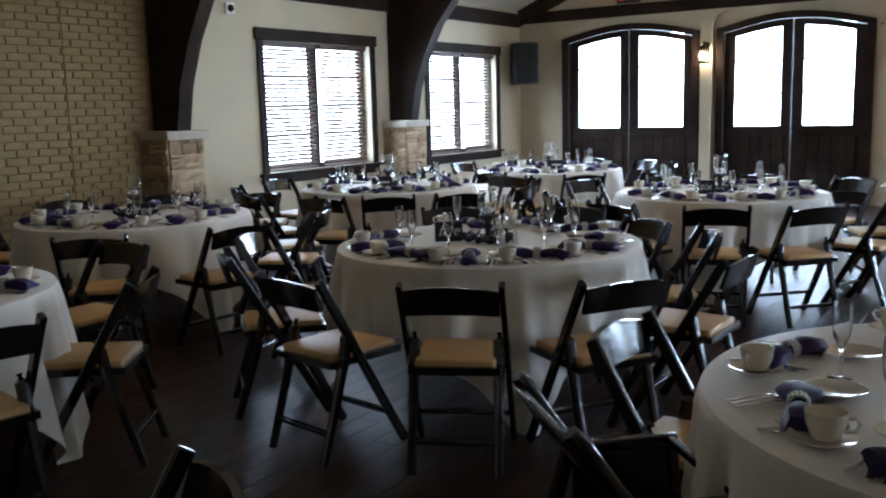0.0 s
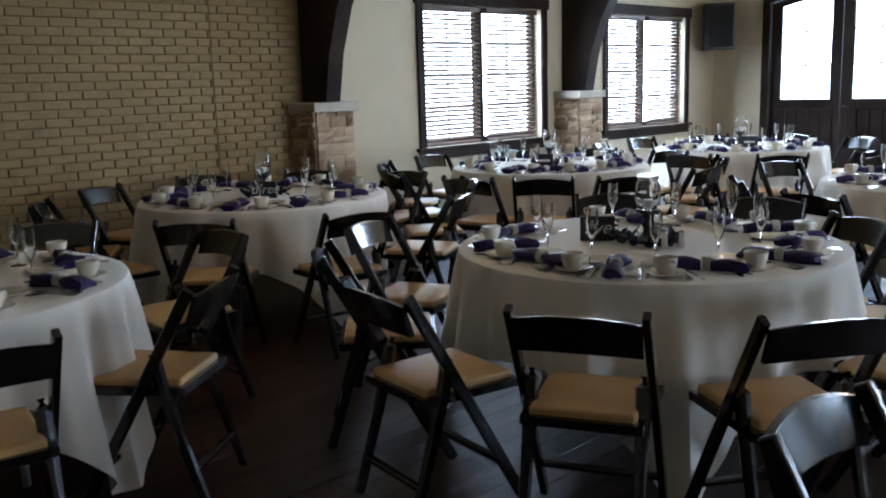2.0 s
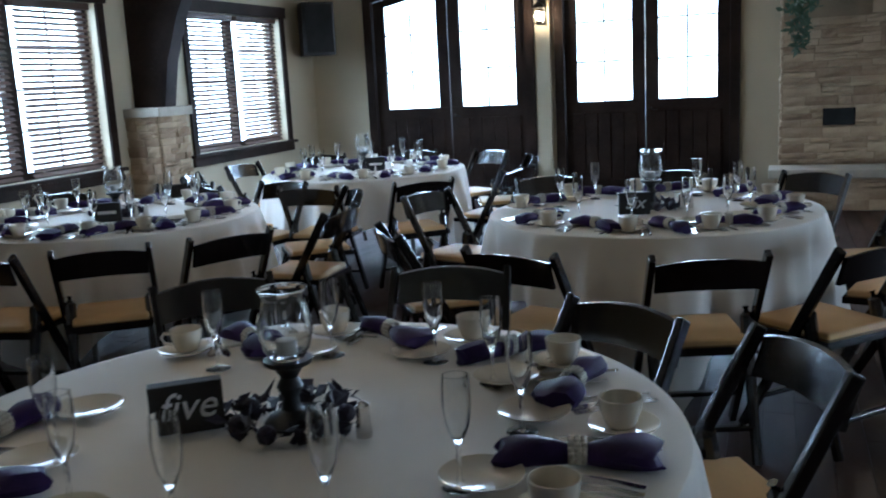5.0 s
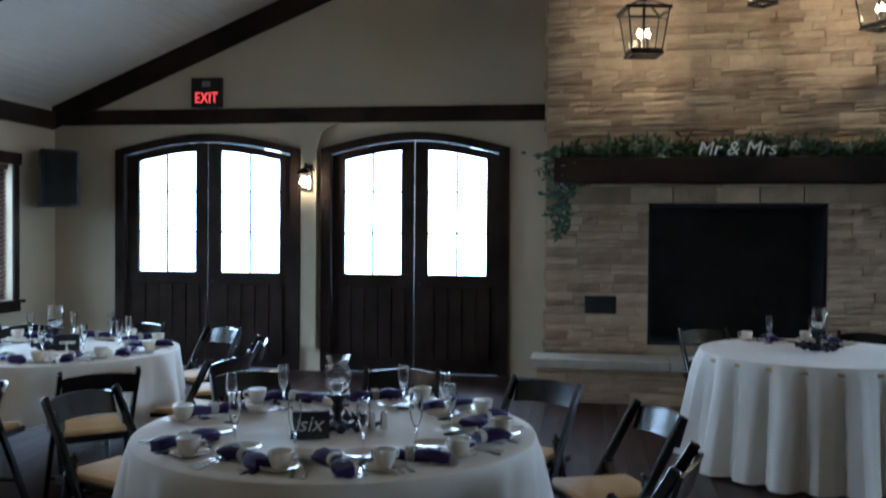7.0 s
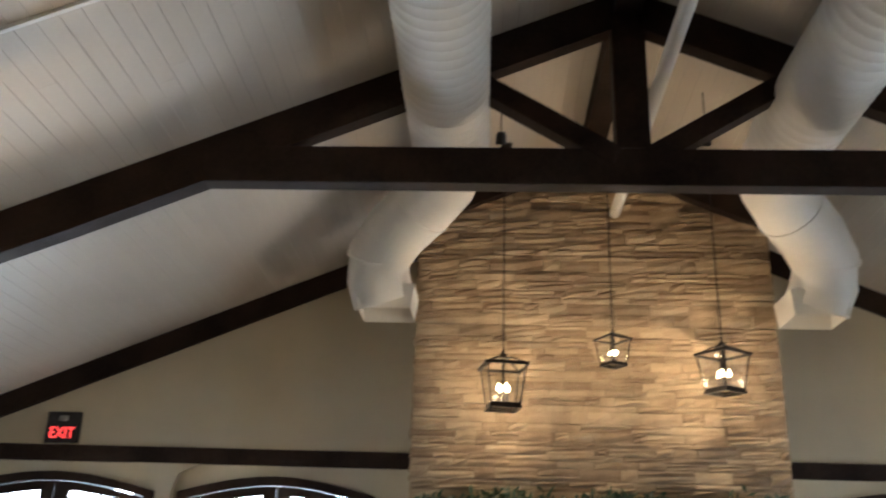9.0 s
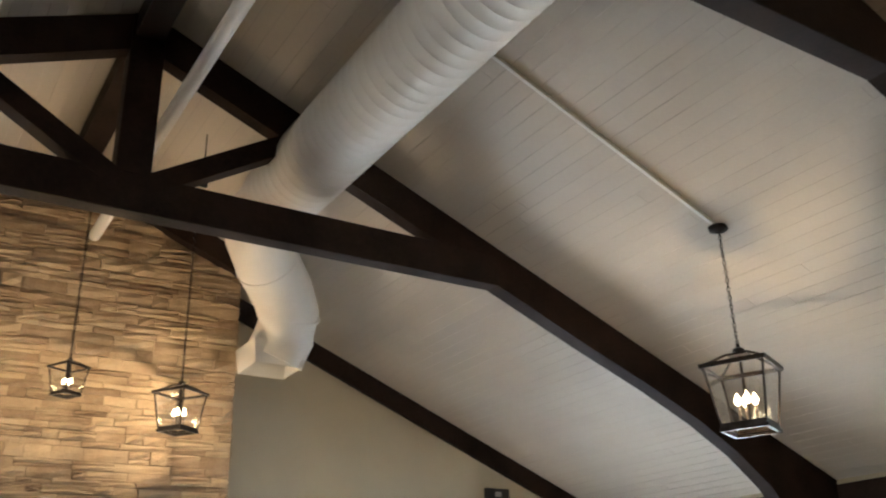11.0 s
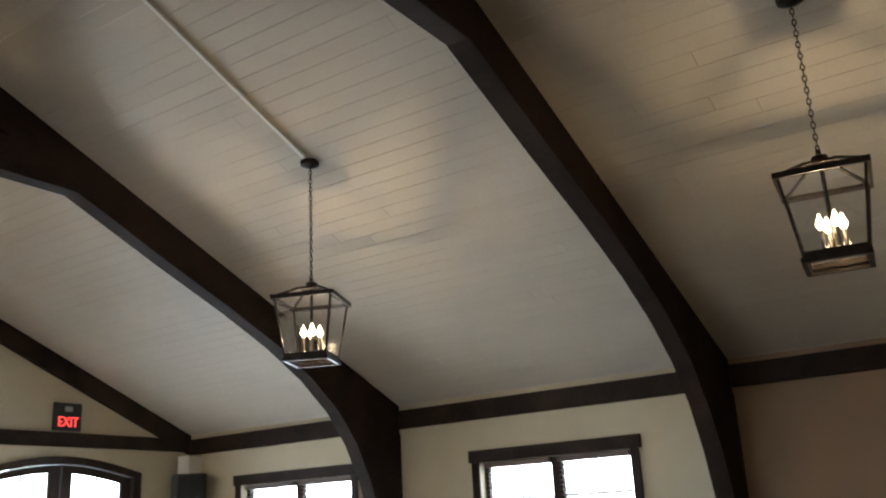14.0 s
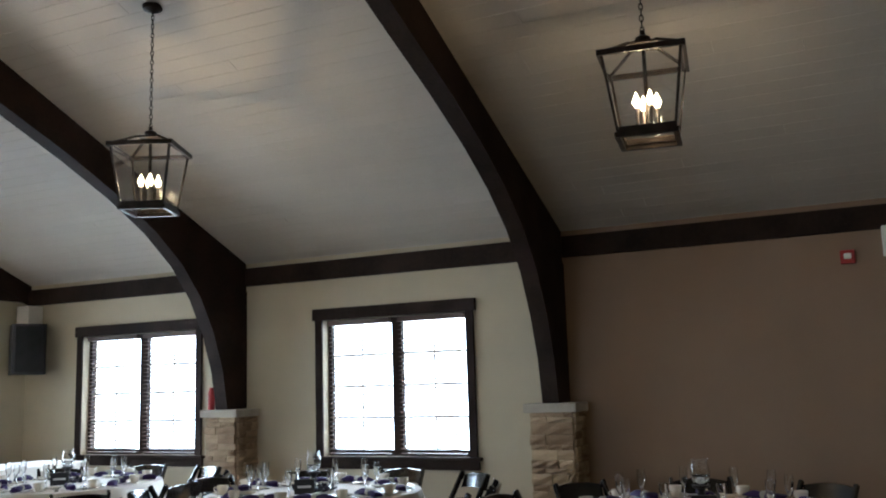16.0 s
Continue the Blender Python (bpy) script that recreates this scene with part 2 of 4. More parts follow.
side_wall("wall_west", -1, WIN_L, M_PLASTER, "cream painted plaster wall with two windows")
side_wall("wall_east", 1, WIN_R, M_PLASTER, "cream painted plaster wall with two windows")
bm = bm_new()
box(bm, WALL, BACK, 0, WALL + 0.25, -7.45, EAVE + 0.1)
solid("wall_east_blank", bm, M_TAN, "blank tan painted plaster wall", "wall", "structure")
bm = bm_new()
box(bm, -WALL - 0.25, BACK, 0, -WALL - 0.012, -7.45, EAVE + 0.1)
brick_wall = solid("wall_west_brick", bm, M_MORTAR, "yellow painted brick wall with raked joints", "wall", "structure")
bm = bm_new()
prism(bm, [(-WALL - 0.25, 0), (WALL + 0.25, 0), (WALL + 0.25, EAVE), (0, PEAK + 0.1), (-WALL - 0.25, EAVE)], "y", BACK - 0.25, BACK)
solid("wall_south", bm, M_PLASTER, "plain cream plaster gable wall", "wall", "structure")

# north gable wall with two arched double-door openings on each side of the chimney
DOORS = [(-6.80, -4.62), (-4.33, -2.26)]
DOORS_ALL = DOORS + [(-b, -a) for a, b in DOORS[::-1]]
DTOP, DARCH = 2.46, 0.18


def arch(a, b, z0, rise, n=12):
    return [(a + (b - a) * i / n, z0 + rise * math.sin(math.pi * i / n)) for i in range(n + 1)]


bm = bm_new()
xs = [-WALL - 0.25] + [v for d in DOORS_ALL for v in d] + [WALL + 0.25]
for i in range(0, len(xs), 2):
    box(bm, xs[i], 0, 0, xs[i + 1], 0.25, 2.7)
for a, b in DOORS_ALL:
    prism(bm, arch(a, b, DTOP, DARCH) + [(b, 2.7), (a, 2.7)], "y", 0, 0.25)
prism(bm, [(-WALL - 0.25, 2.7), (WALL + 0.25, 2.7), (WALL + 0.25, EAVE), (0, PEAK + 0.1), (-WALL - 0.25, EAVE)], "y", 0, 0.25)
solid("wall_north", bm, M_PLASTER, "cream plaster gable wall with four arched door openings", "wall", "structure")

# sloping board ceiling, one mesh a side
for name, sx in (("ceiling_west", -1), ("ceiling_east", 1)):
    bm = bm_new()
    run = math.hypot(WALL, SLOPE * WALL)
    m0 = Matrix.Translation((0, 0, PEAK)) @ Matrix.Rotation(sx * math.atan(SLOPE), 4, "Y")
    w = 0.135
    k = 0
    while k * w < run + 0.1:
        a, b = k * w, (k + 1) * w - 0.0028
        y = BACK + random.uniform(0, 2)
        y0 = BACK
        while y0 < 0:
            y1 = min(y, 0)
            xa, xb = sorted((sx * a, sx * b))
            box(bm, xa, y0, 0, xb, y1 - 0.003, 0.02, 0.0, m0)
            y0, y = y1, y1 + random.uniform(3.0, 5.0)
        k += 1
    solid(name, bm, M_CEIL, "sloping ceiling of cream painted boards", "ceiling", "structure")
    bm = bm_new()
    xa, xb = sorted((0, sx * (run + 0.35)))
    box(bm, xa, BACK - 0.25, 0.02, xb, 0.25, 0.2, 0.0, m0)
    solid("roof_" + name[8:], bm, M_GAP, "roof deck above the board ceiling", "roof", "structure")


# ---- trusses ----
def truss(y):
    t = thing("roof_truss", "dark stained timber roof truss with curved braces", "truss", pose(0, y, 0), "roof trusses")
    h = 0.068
    D = 0.33
    for sx in (-1, 1):
        bm = bm_new()
        prism(bm, [(sx * p, q) for p, q in ((0.0, PEAK), (0.0, PEAK - D), (3.26, ceil_z(3.26) - D), (WALL, ceil_z(WALL) - D), (WALL, ceil_z(WALL)))], "y", -h, h)
        part("rafter", bm, M_BEAM, t)
        # curved brace below the rafter down to the pier
        pts = [(3.24, 4.456), (4.2, 4.05), (5.0, 3.73), (5.6, 3.46), (6.1, 3.18), (6.5, 2.88), (6.8, 2.54), (7.02, 2.15), (7.17, 1.75), (7.25, 1.332),
               (WALL - 0.004, 1.332), (WALL - 0.004, ceil_z(WALL) - D), (3.26, ceil_z(3.26) - D)]
        bm = bm_new()
        prism(bm, [(sx * p, q) for p, q in pts], "y", -h - 0.014, h + 0.014)
        part("curved_brace", bm, M_BEAM, t)
        bm = bm_new()
        bar(bm, (0.12 * sx, 0, 4.695), (sx * 1.3, 0, 5.415), 0.16, 0.166, 0.006)
        part("strut", bm, M_BEAM, t)
    bm = bm_new()
    box(bm, -3.26, -h - 0.012, 4.456, 3.26, h + 0.012, 4.757, 0.008)
    part("tie_beam", bm, M_BEAM, t)
    bm = bm_new()
    box(bm, -0.13, -h - 0.018, 4.757, 0.13, h + 0.018, PEAK - 0.05, 0.008)
    part("king_post", bm, M_BEAM, t)
    return t


for y in (TRUSS_B, TRUSS_A, TRUSS_C):
    truss(y)

bm = bm_new()
for y0, y1 in ((BACK, TRUSS_C - 0.09), (TRUSS_C + 0.09, TRUSS_A - 0.09), (TRUSS_A + 0.09, TRUSS_B - 0.09), (TRUSS_B + 0.09, -1.07)):
    box(bm, -0.11, y0, PEAK - 0.26, 0.11, y1, PEAK - 0.03, 0.006)
solid("trim_ridge", bm, M_BEAM, "dark stained ridge beam under the peak of the ceiling", "beam", "structure")

# rafter, eave and rail boards on the gable and along the walls
for sx in (-1, 1):
    bm = bm_new()
    prism(bm, [(sx * p, q) for p, q in ((0.0, PEAK), (0.0, PEAK - 0.26), (WALL, EAVE - 0.26), (WALL, EAVE))], "y", -0.06, -0.002)
    solid("trim_gable", bm, M_BEAM, "dark stained board along the gable slope", "trim", "structure")
    bm = bm_new()
    for y0, y1 in ((BACK, TRUSS_C - 0.084), (TRUSS_C + 0.084, TRUSS_A - 0.084), (TRUSS_A + 0.084, TRUSS_B - 0.084), (TRUSS_B + 0.084, -0.06)):
        xa, xb = sorted((sx * (WALL - 0.05), sx * (WALL - 0.002)))
        box(bm, xa, y0, 2.74, xb, y1, 2.95, 0.004)
    solid("trim_eave", bm, M_BEAM, "dark stained board along the top of the wall", "trim", "structure")
    bm = bm_new()
    xa, xb = sorted((sx * 1.86, sx * (WALL - 0.06)))
    box(bm, xa, -0.05, 2.79, xb, -0.002, 2.96, 0.004)
    solid("trim_rail", bm, M_BEAM, "dark stained rail above the doors", "trim", "structure")
    bm = bm_new()
    xa, xb = sorted((sx * (WALL - 0.02), sx * (WALL - 0.001)))
    box(bm, xa, BACK, 0, xb, -7.75, 0.14, 0.003)
    box(bm, xa, -7.2, 0, xb, -3.85, 0.14, 0.003)
    box(bm, xa, -3.3, 0, xb, -0.02, 0.14, 0.003)
    solid("baseboard", bm, M_BEAM, "dark stained baseboard", "baseboard", "structure")


# ---- windows ----
def window(name, sx, y0, y1):
    w = thing(name, "double window with dark frame and open wooden blinds", "window", pose(sx * WALL, (y0 + y1) / 2, 0, 0, 0, -90 * sx), kind="structure")
    # local: x along the wall, -y into the room after the turn; half width
    h = (y1 - y0) / 2
    bm = bm_new()
    d0, d1 = -0.03, -0.002
    box(bm, -h, d0, WZ0, -h + TR, d1, WZ1, 0.003)
    box(bm, h - TR, d0, WZ0, h, d1, WZ1, 0.003)
    part("casing", bm, M_BEAM, w)
    bm = bm_new()
    box(bm, -h - 0.03, d0 - 0.01, WZ1, h + 0.03, d1, WZ1 + 0.13, 0.004)
    part("head_casing", bm, M_BEAM, w)
    bm = bm_new()
    box(bm, -h - 0.05, -0.07, WZ0 - 0.035, h + 0.05, d1, WZ0, 0.005)
    part("window_sill", bm, M_BEAM, w)
    bm = bm_new()
    box(bm, -h - 0.02, d0, WZ0 - 0.13, h + 0.02, d1, WZ0 - 0.035, 0.003)
    part("apron", bm, M_BEAM, w)
    a = h - TR
    bm = bm_new()
    for p, q in ((-a, -a + 0.05), (-0.06, 0.06), (a - 0.05, a)):
        box(bm, p, 0.10, WZ0, q, 0.17, WZ1, 0.003)
    for p, q in ((-a + 0.05, -0.06), (0.06, a - 0.05)):
        box(bm, p, 0.10, WZ0, q, 0.17, WZ0 + 0.06, 0.003)
        box(bm, p, 0.10, WZ1 - 0.06, q, 0.17, WZ1, 0.003)
    part("window_frame", bm, M_BEAM, w)
    for p, q in ((-a + 0.05, -0.06), (0.06, a - 0.05)):
        bm = bm_new()
        box(bm, p, 0.128, WZ0 + 0.06, q, 0.134, WZ1 - 0.06)
        g = part("pane", bm, M_PANE, w)
        g.visible_shadow = False
        bm = bm_new()
        mid = (p + q) / 2
        box(bm, mid - 0.01, 0.118, WZ0 + 0.06, mid + 0.01, 0.127, WZ1 - 0.06)
        for k in (1, 2, 3):
            z = WZ0 + 0.06 + (WZ1 - WZ0 - 0.12) * k / 4
            box(bm, p, 0.119, z - 0.01, q, 0.126, z + 0.01)
        part("muntin_grid", bm, M_WHITE, w)
        # open blind: level slats on cords, with its headrail
        bm = bm_new()
        box(bm, p - 0.01, 0.02, WZ1 - 0.06, q + 0.01, 0.08, WZ1 - 0.005, 0.004)
        rail = part("blind_headrail", bm, M_BLIND, w)
        n = 30
        bm = bm_new()
        box(bm, p, -0.022, -0.0013, q, 0.022, 0.0013, 0.0, pose(0, 0.05, 0, 40 if sx < 0 else 14))
        me = mesh("slat", bm, M_BLIND)
        for k in range(n):
            s = new("slat", me)
            s.parent = w
            s.location = (0, 0, WZ0 + 0.03 + (WZ1 - 0.08 - WZ0) * k / (n - 1))
        bm = bm_new()
        for c in (p + 0.12, q - 0.12):
            box(bm, c - 0.002, 0.048, WZ0 + 0.02, c + 0.002, 0.052, WZ1 - 0.05)
        part("blind_cord", bm, M_BLIND, w)
    cx = sx * (WALL + 0.24)
    sky_lamp("window_daylight", look((cx, (y0 + y1) / 2, (WZ0 + WZ1) / 2), (0, (y0 + y1) / 2, (WZ0 + WZ1) / 2)), 2 * a, WZ1 - WZ0, SKY_POWER, 140 if sx < 0 else 118)


for i, (a, b) in enumerate(WIN_L):
    window("window_%d" % (i + 1), -1, a, b)
for i, (a, b) in enumerate(WIN_R):
    window("window_%d" % (i + 3), 1, a, b)


# ---- arched double doors ----
def double_door(name, a, b):
    d = thing(name, "dark timber arched double door with glazed upper panes", "door", pose((a + b) / 2, 0, 0), kind="structure")
    h = (b - a) / 2
    rim = 0.09
    bm = bm_new()
    out = arch(-h - 0.02, h + 0.02, DTOP + 0.04, DARCH)
    inn = arch(-h + rim, h - rim, DTOP - 0.02, DARCH - 0.03)
    prism(bm, [(-h - 0.02, 0)] + out + [(h + 0.02, 0), (h - rim, 0)] + inn[::-1] + [(-h + rim, 0)], "y", -0.04, 0.14)
    part("door_frame", bm, M_BEAM, d)
    w = h - rim
    for sx in (-1, 1):
        x0, x1 = sorted((sx * 0.006, sx * (w - 0.005)))
        top = lambda x: DTOP - 0.03 + (DARCH - 0.03) * math.sin(math.pi * (x + w) / (2 * w))
        p0, p1 = (x0 + 0.145, x1 - 0.14) if sx > 0 else (x0 + 0.14, x1 - 0.145)
        z0 = 1.1
        bm = bm_new()
        box(bm, x0, 0.03, 0.01, x1, 0.085, z0, 0.003)
        part("door_panel", bm, M_BEAM, d)
        bm = bm_new()
        for u, v in ((x0, p0), (p1, x1)):
            prism(bm, [(u, z0), (v, z0), (v, top(v)), (u, top(u))], "y", 0.03, 0.085)
        n = 8
        xs2 = [p0 + (p1 - p0) * i / n for i in range(n + 1)]
        prism(bm, [(x, top(x)) for x in xs2] + [(x, top(x) - 0.09) for x in xs2[::-1]], "y", 0.03, 0.085)
        part("door_stile", bm, M_BEAM, d)
        bm = bm_new()
        box(bm, p0, 0.055, z0, p1, 0.06, DTOP + 0.05)
        g = part("pane", bm, M_PANE, d)
        g.visible_shadow = False
        bm = bm_new()
        mid = (p0 + p1) / 2
        box(bm, mid - 0.011, 0.042, z0, mid + 0.011, 0.054, DTOP + 0.02)
        for k in (1, 2):
            z = z0 + 0.46 * k
            box(bm, p0, 0.043, z - 0.011, p1, 0.053, z + 0.011)
        part("muntin_grid", bm, M_BEAM, d)
        for k in range(5):
            bm = bm_new()
            u = x0 + 0.08 + (x1 - x0 - 0.16) * k / 5
            v = x0 + 0.08 + (x1 - x0 - 0.16) * (k + 1) / 5 - 0.012
            box(bm, u, 0.012, 0.16, v, 0.031, z0 - 0.14, 0.004)
            part("board", bm, M_BEAM, d)
    bm = bm_new()
    tube(bm, [(0.06, 0.03, 1.0), (0.06, -0.03, 1.0), (0.06, -0.035, 0.99), (0.14, -0.035, 0.985)], 0.01)
    part("door_handle", bm, M_BRONZE, d, "dark bronze lever handle", True)
    # the sky stands above the doors, so its light falls inwards and down
    sky_lamp("door_daylight", look(((a + b) / 2, 0.52, 1.85), ((a + b) / 2, -5, 0.65)), b - a + 0.25, 2.1, SKY_POWER * 0.66, 112)


for i, (a, b) in enumerate(DOORS_ALL):
    double_door("door_%d" % (i + 1), a, b)

# plaster posts with flared heads between the doors
for sx in (-1, 1):
    bm = bm_new()
    x = sx * 4.475
    prism(bm, [(x - 0.085, 0.28), (x + 0.085, 0.28), (x + 0.085, 2.5), (x + 0.14, 2.68), (x + 0.36, 2.785), (x - 0.36, 2.785), (x - 0.14, 2.68), (x - 0.085, 2.5)], "y", -0.09, -0.045)
    solid("trim_post", bm, M_PLASTER, "cream plaster post with flared head between the doors", "post", "structure")

# ==== things ====
# ---- stone piers under the braces ----
def stone_piece(bm, sx, sy, sz, depth):
    """A split stone: a block with an uneven, pillowed face towards -y."""
    n = 3
    g = []
    for j in range(n):
        for i in range(n):
            e = i in (0, n - 1) or j in (0, n - 1)
            d = depth * (random.uniform(0.45, 0.75) if e else random.uniform(0.85, 1.1))
            jx = random.uniform(-0.004, 0.004) if not e else random.uniform(-0.003, 0.003)
            g.append(bm.verts.new((sx * (i / (n - 1) - 0.5) + jx, -d, sz * (j / (n - 1) - 0.5) + jx)))
    for j in range(n - 1):
        for i in range(n - 1):
            a = j * n + i
            bm.faces.new((g[a], g[a + 1], g[a + n + 1], g[a + n]))
    ring = [g[0], g[1], g[2], g[5], g[8], g[7], g[6], g[3]]
    back = [bm.verts.new((v.co.x, 0.0, v.co.z)) for v in ring]
    for k in range(8):
        bm.faces.new((ring[(k + 1) % 8], ring[k], back[k], back[(k + 1) % 8]))


def stone_face(parent, width, z0, z1, m, limit, hmin=0.05, hmax=0.13, lmin=0.14, lmax=0.46, keep=lambda x, z: True, depth=0.03):
    """Courses of ledge stone on a face; local x across, -y out. The first ones are pieces of their own, the rest one mesh."""
    rest = bm_new()
    count = 0
    z = z0
    while z < z1 - 0.02:
        h = min(random.uniform(hmin, hmax), z1 - z)
        x = -width / 2
        while x < width / 2 - 0.02:
            l = random.uniform(lmin, lmax)
            if width / 2 - x - l < lmin * 0.6:
                l = width / 2 - x
            cx, cz = x + l / 2, z + h / 2
            # some stones of a course are two thin ones, one on the other
            cut = random.uniform(0.35, 0.65) if h > 0.07 and random.random() < 0.28 else 1.0
            for lo, hi in (((0.0, cut), (cut, 1.0)) if cut < 1 else ((0.0, 1.0),)):
                if not keep(cx, cz):
                    continue
                hs = h * (hi - lo)
                mm = m @ Matrix.Translation((cx, 0, z + h * (lo + hi) / 2)) @ Matrix.Rotation(radians(random.gauss(0, 0.5)), 4, "Y")
                dp = depth * random.uniform(0.4, 1.35)
                b = bm_new()
                stone_piece(b, l - random.uniform(0.003, 0.009), 0, hs - random.uniform(0.003, 0.008), dp)
                if count < limit:
                    ob = part("stone", b, M_STONE, parent)
                    ob.matrix_local = mm
                    count += 1
                else:
                    b.transform(mm)
                    tmp = bpy.data.meshes.new("tmp")
                    b.to_mesh(tmp)
                    b.free()
                    rest.from_mesh(tmp)
                    bpy.data.meshes.remove(tmp)
            x += l
        z += h
    if len(rest.verts):
        ob = part("stonework", rest, M_STONES, parent)
        tagged(ob, "tan and brown split ledge stones", kind="stuff")
    else:
        rest.free()


def pier(sx, y):
    p = thing("stone_pier", "tan ledge stone pier with pale limestone cap", "pier", pose(sx * WALL, y, 0), "stone piers")
    d, w, top = 0.35, 0.21, 1.245
    bm = bm_new()
    xa, xb = sorted((-sx * d, -sx * 0.003))
    box(bm, xa, -w, 0, xb, w, top)
    part("core", bm, M_STONE_MORTAR, p)
    bm = bm_new()
    xa, xb = sorted((-sx * (d + 0.06), -sx * 0.003))
    box(bm, xa, -w - 0.05, top, xb, w + 0.05, top + 0.085, 0.008)
    part("cap", bm, M_LIME, p, "pale limestone cap")
    stone_face(p, 2 * w, 0.01, top - 0.002, Matrix.Translation((-sx * d, 0, 0)) @ Matrix.Rotation(radians(-90 * sx), 4, "Z"), 99, 0.045, 0.11, 0.1, 0.26, depth=0.045)
    stone_face(p, d, 0.01, top - 0.002, Matrix.Translation((-sx * d / 2, -w, 0)), 99, 0.045, 0.11, 0.1, 0.22, depth=0.045)


for y in (TRUSS_B, TRUSS_A):
    for sx in (-1, 1):
        pier(sx, y)

# ---- chimney and fireplace ----
CHY, CHX = -0.92, 1.8
FX, FZ0, FZ1 = 0.82, 0.5, 1.87
ch = thing("chimney_breast", "tall tan ledge stone chimney breast with open firebox", "fireplace", pose(0, CHY, 0))
for xa, xb, zt in ((-CHX, -FX, FZ1), (FX, CHX, FZ1), (-FX, FX, FZ0)):
    bm = bm_new()
    box(bm, xa, 0, 0, xb, -CHY - 0.004, zt)
    part("core", bm, M_STONE_MORTAR, ch)
bm = bm_new()
prism(bm, [(-CHX, FZ1), (CHX, FZ1), (CHX, ceil_z(CHX) - 0.01), (0, PEAK - 0.01), (-CHX, ceil_z(CHX) - 0.01)], "y", 0, -CHY - 0.07)
part("core", bm, M_STONE_MORTAR, ch)
for a in ((-FX + 0.002, 0.55, FZ0, FX - 0.002, 0.6, FZ1),
          (-FX + 0.002, 0.012, FZ0, -FX + 0.03, 0.55, FZ1),
          (FX - 0.03, 0.012, FZ0, FX - 0.002, 0.55, FZ1),
          (-FX + 0.03, 0.012, FZ1 - 0.03, FX - 0.03, 0.55, FZ1 - 0.002),
          (-FX + 0.03, 0.012, FZ0 + 0.002, FX - 0.03, 0.55, FZ0 + 0.03)):
    bm = bm_new()
    box(bm, *a)
    part("firebox_panel", bm, M_FIREBOX, ch, "soot-black firebox panel")
below = lambda x, z: z < ceil_z(x) - 0.06
for sx in (-1, 1):
    stone_face(ch, CHX - FX, 0.42, FZ1, Matrix.Translation((sx * (CHX + FX) / 2, 0, 0)), 60, 0.04, 0.11, 0.12, 0.42, below, 0.05)
stone_face(ch, 2 * CHX, FZ1 + 0.155, 5.9, Matrix.Translation((0, 0, 0)), 170, 0.045, 0.125, 0.12, 0.55, below, 0.05)
for sx in (-1, 1):
    stone_face(ch, -CHY - 0.02, 0.0, ceil_z(CHX) - 0.05, Matrix.Translation((sx * CHX, -CHY / 2, 0)) @ Matrix.Rotation(radians(90 * sx), 4, "Z"), 0, 0.055, 0.12, 0.18, 0.5, depth=0.03)
for k in range(5):
    a = -FX - 0.18 + (2 * FX + 0.36) * k / 5
    bm = bm_new()
    box(bm, a + 0.004, -0.035, FZ1 + 0.005, a + (2 * FX + 0.36) / 5 - 0.004, 0.1, FZ1 + 0.15, 0.008)
    part("lintel_stone", bm, M_STONE, ch, "dressed lintel stone")
bm = bm_new()
box(bm, -1.42, -0.05, 0.80, -1.12, -0.006, 0.97, 0.006)
part("ash_door", bm, M_FIREBOX, ch, "dark square iron ash door")

for sx in (-1, 1):
    bm = bm_new()
    prism(bm, [(0, PEAK - 0.012), (0, PEAK - 0.27), (sx * (CHX + 0.02), ceil_z(CHX + 0.02) - 0.27), (sx * (CHX + 0.02), ceil_z(CHX + 0.02) - 0.012)], "y", CHY - 0.14, CHY - 0.002)
    solid("trim_chimney", bm, M_BEAM, "dark stained board along the ceiling slope on the chimney", "trim", "structure")

h = thing("hearth", "raised stone hearth with pale slab top", "hearth", pose(0, CHY, 0))
bm = bm_new()
box(bm, -1.86, -0.44, 0, 1.86, -0.002, 0.32)
part("core", bm, M_STONE_MORTAR, h)
stone_face(h, 3.72, 0.005, 0.318, Matrix.Translation((0, -0.44, 0)), 99, 0.07, 0.11, 0.25, 0.6)
bm = bm_new()
for a, b in ((-1.92, -0.65), (-0.645, 0.64), (0.645, 1.92)):
    box(bm, a, -0.5, 0.32, b, -0.05, 0.41, 0.01)
part("slab", bm, M_LIME, h, "pale limestone slab")

bm = bm_new()
box(bm, -1.72, CHY - 0.38, 2.05, 1.72, CHY - 0.05, 2.28, 0.012)
solid("mantel_beam", bm, M_BEAM, "thick dark stained timber mantel beam on the chimney", "mantel")

# garland of leaves with cream blooms along the mantel
g = thing("garland", "green leafy garland with cream blooms along the mantel", "garland", pose(0, CHY - 0.16, 2.29))
bm = bm_new()
bl = []


def leaf(bm, p, d, l, w):
    d = d.normalized()
    s = d.cross(Vector((random.uniform(-1, 1), random.uniform(-1, 1), random.uniform(-1, 1)))).normalized()
    u = s.cross(d)
    a, b, c, e = (bm.verts.new(q) for q in (p, p + d * l * 0.5 + s * w + u * w * 0.3, p + d * l, p + d * l * 0.5 - s * w + u * w * 0.3))
    bm.faces.new((a, b, c))
    bm.faces.new((a, c, e))


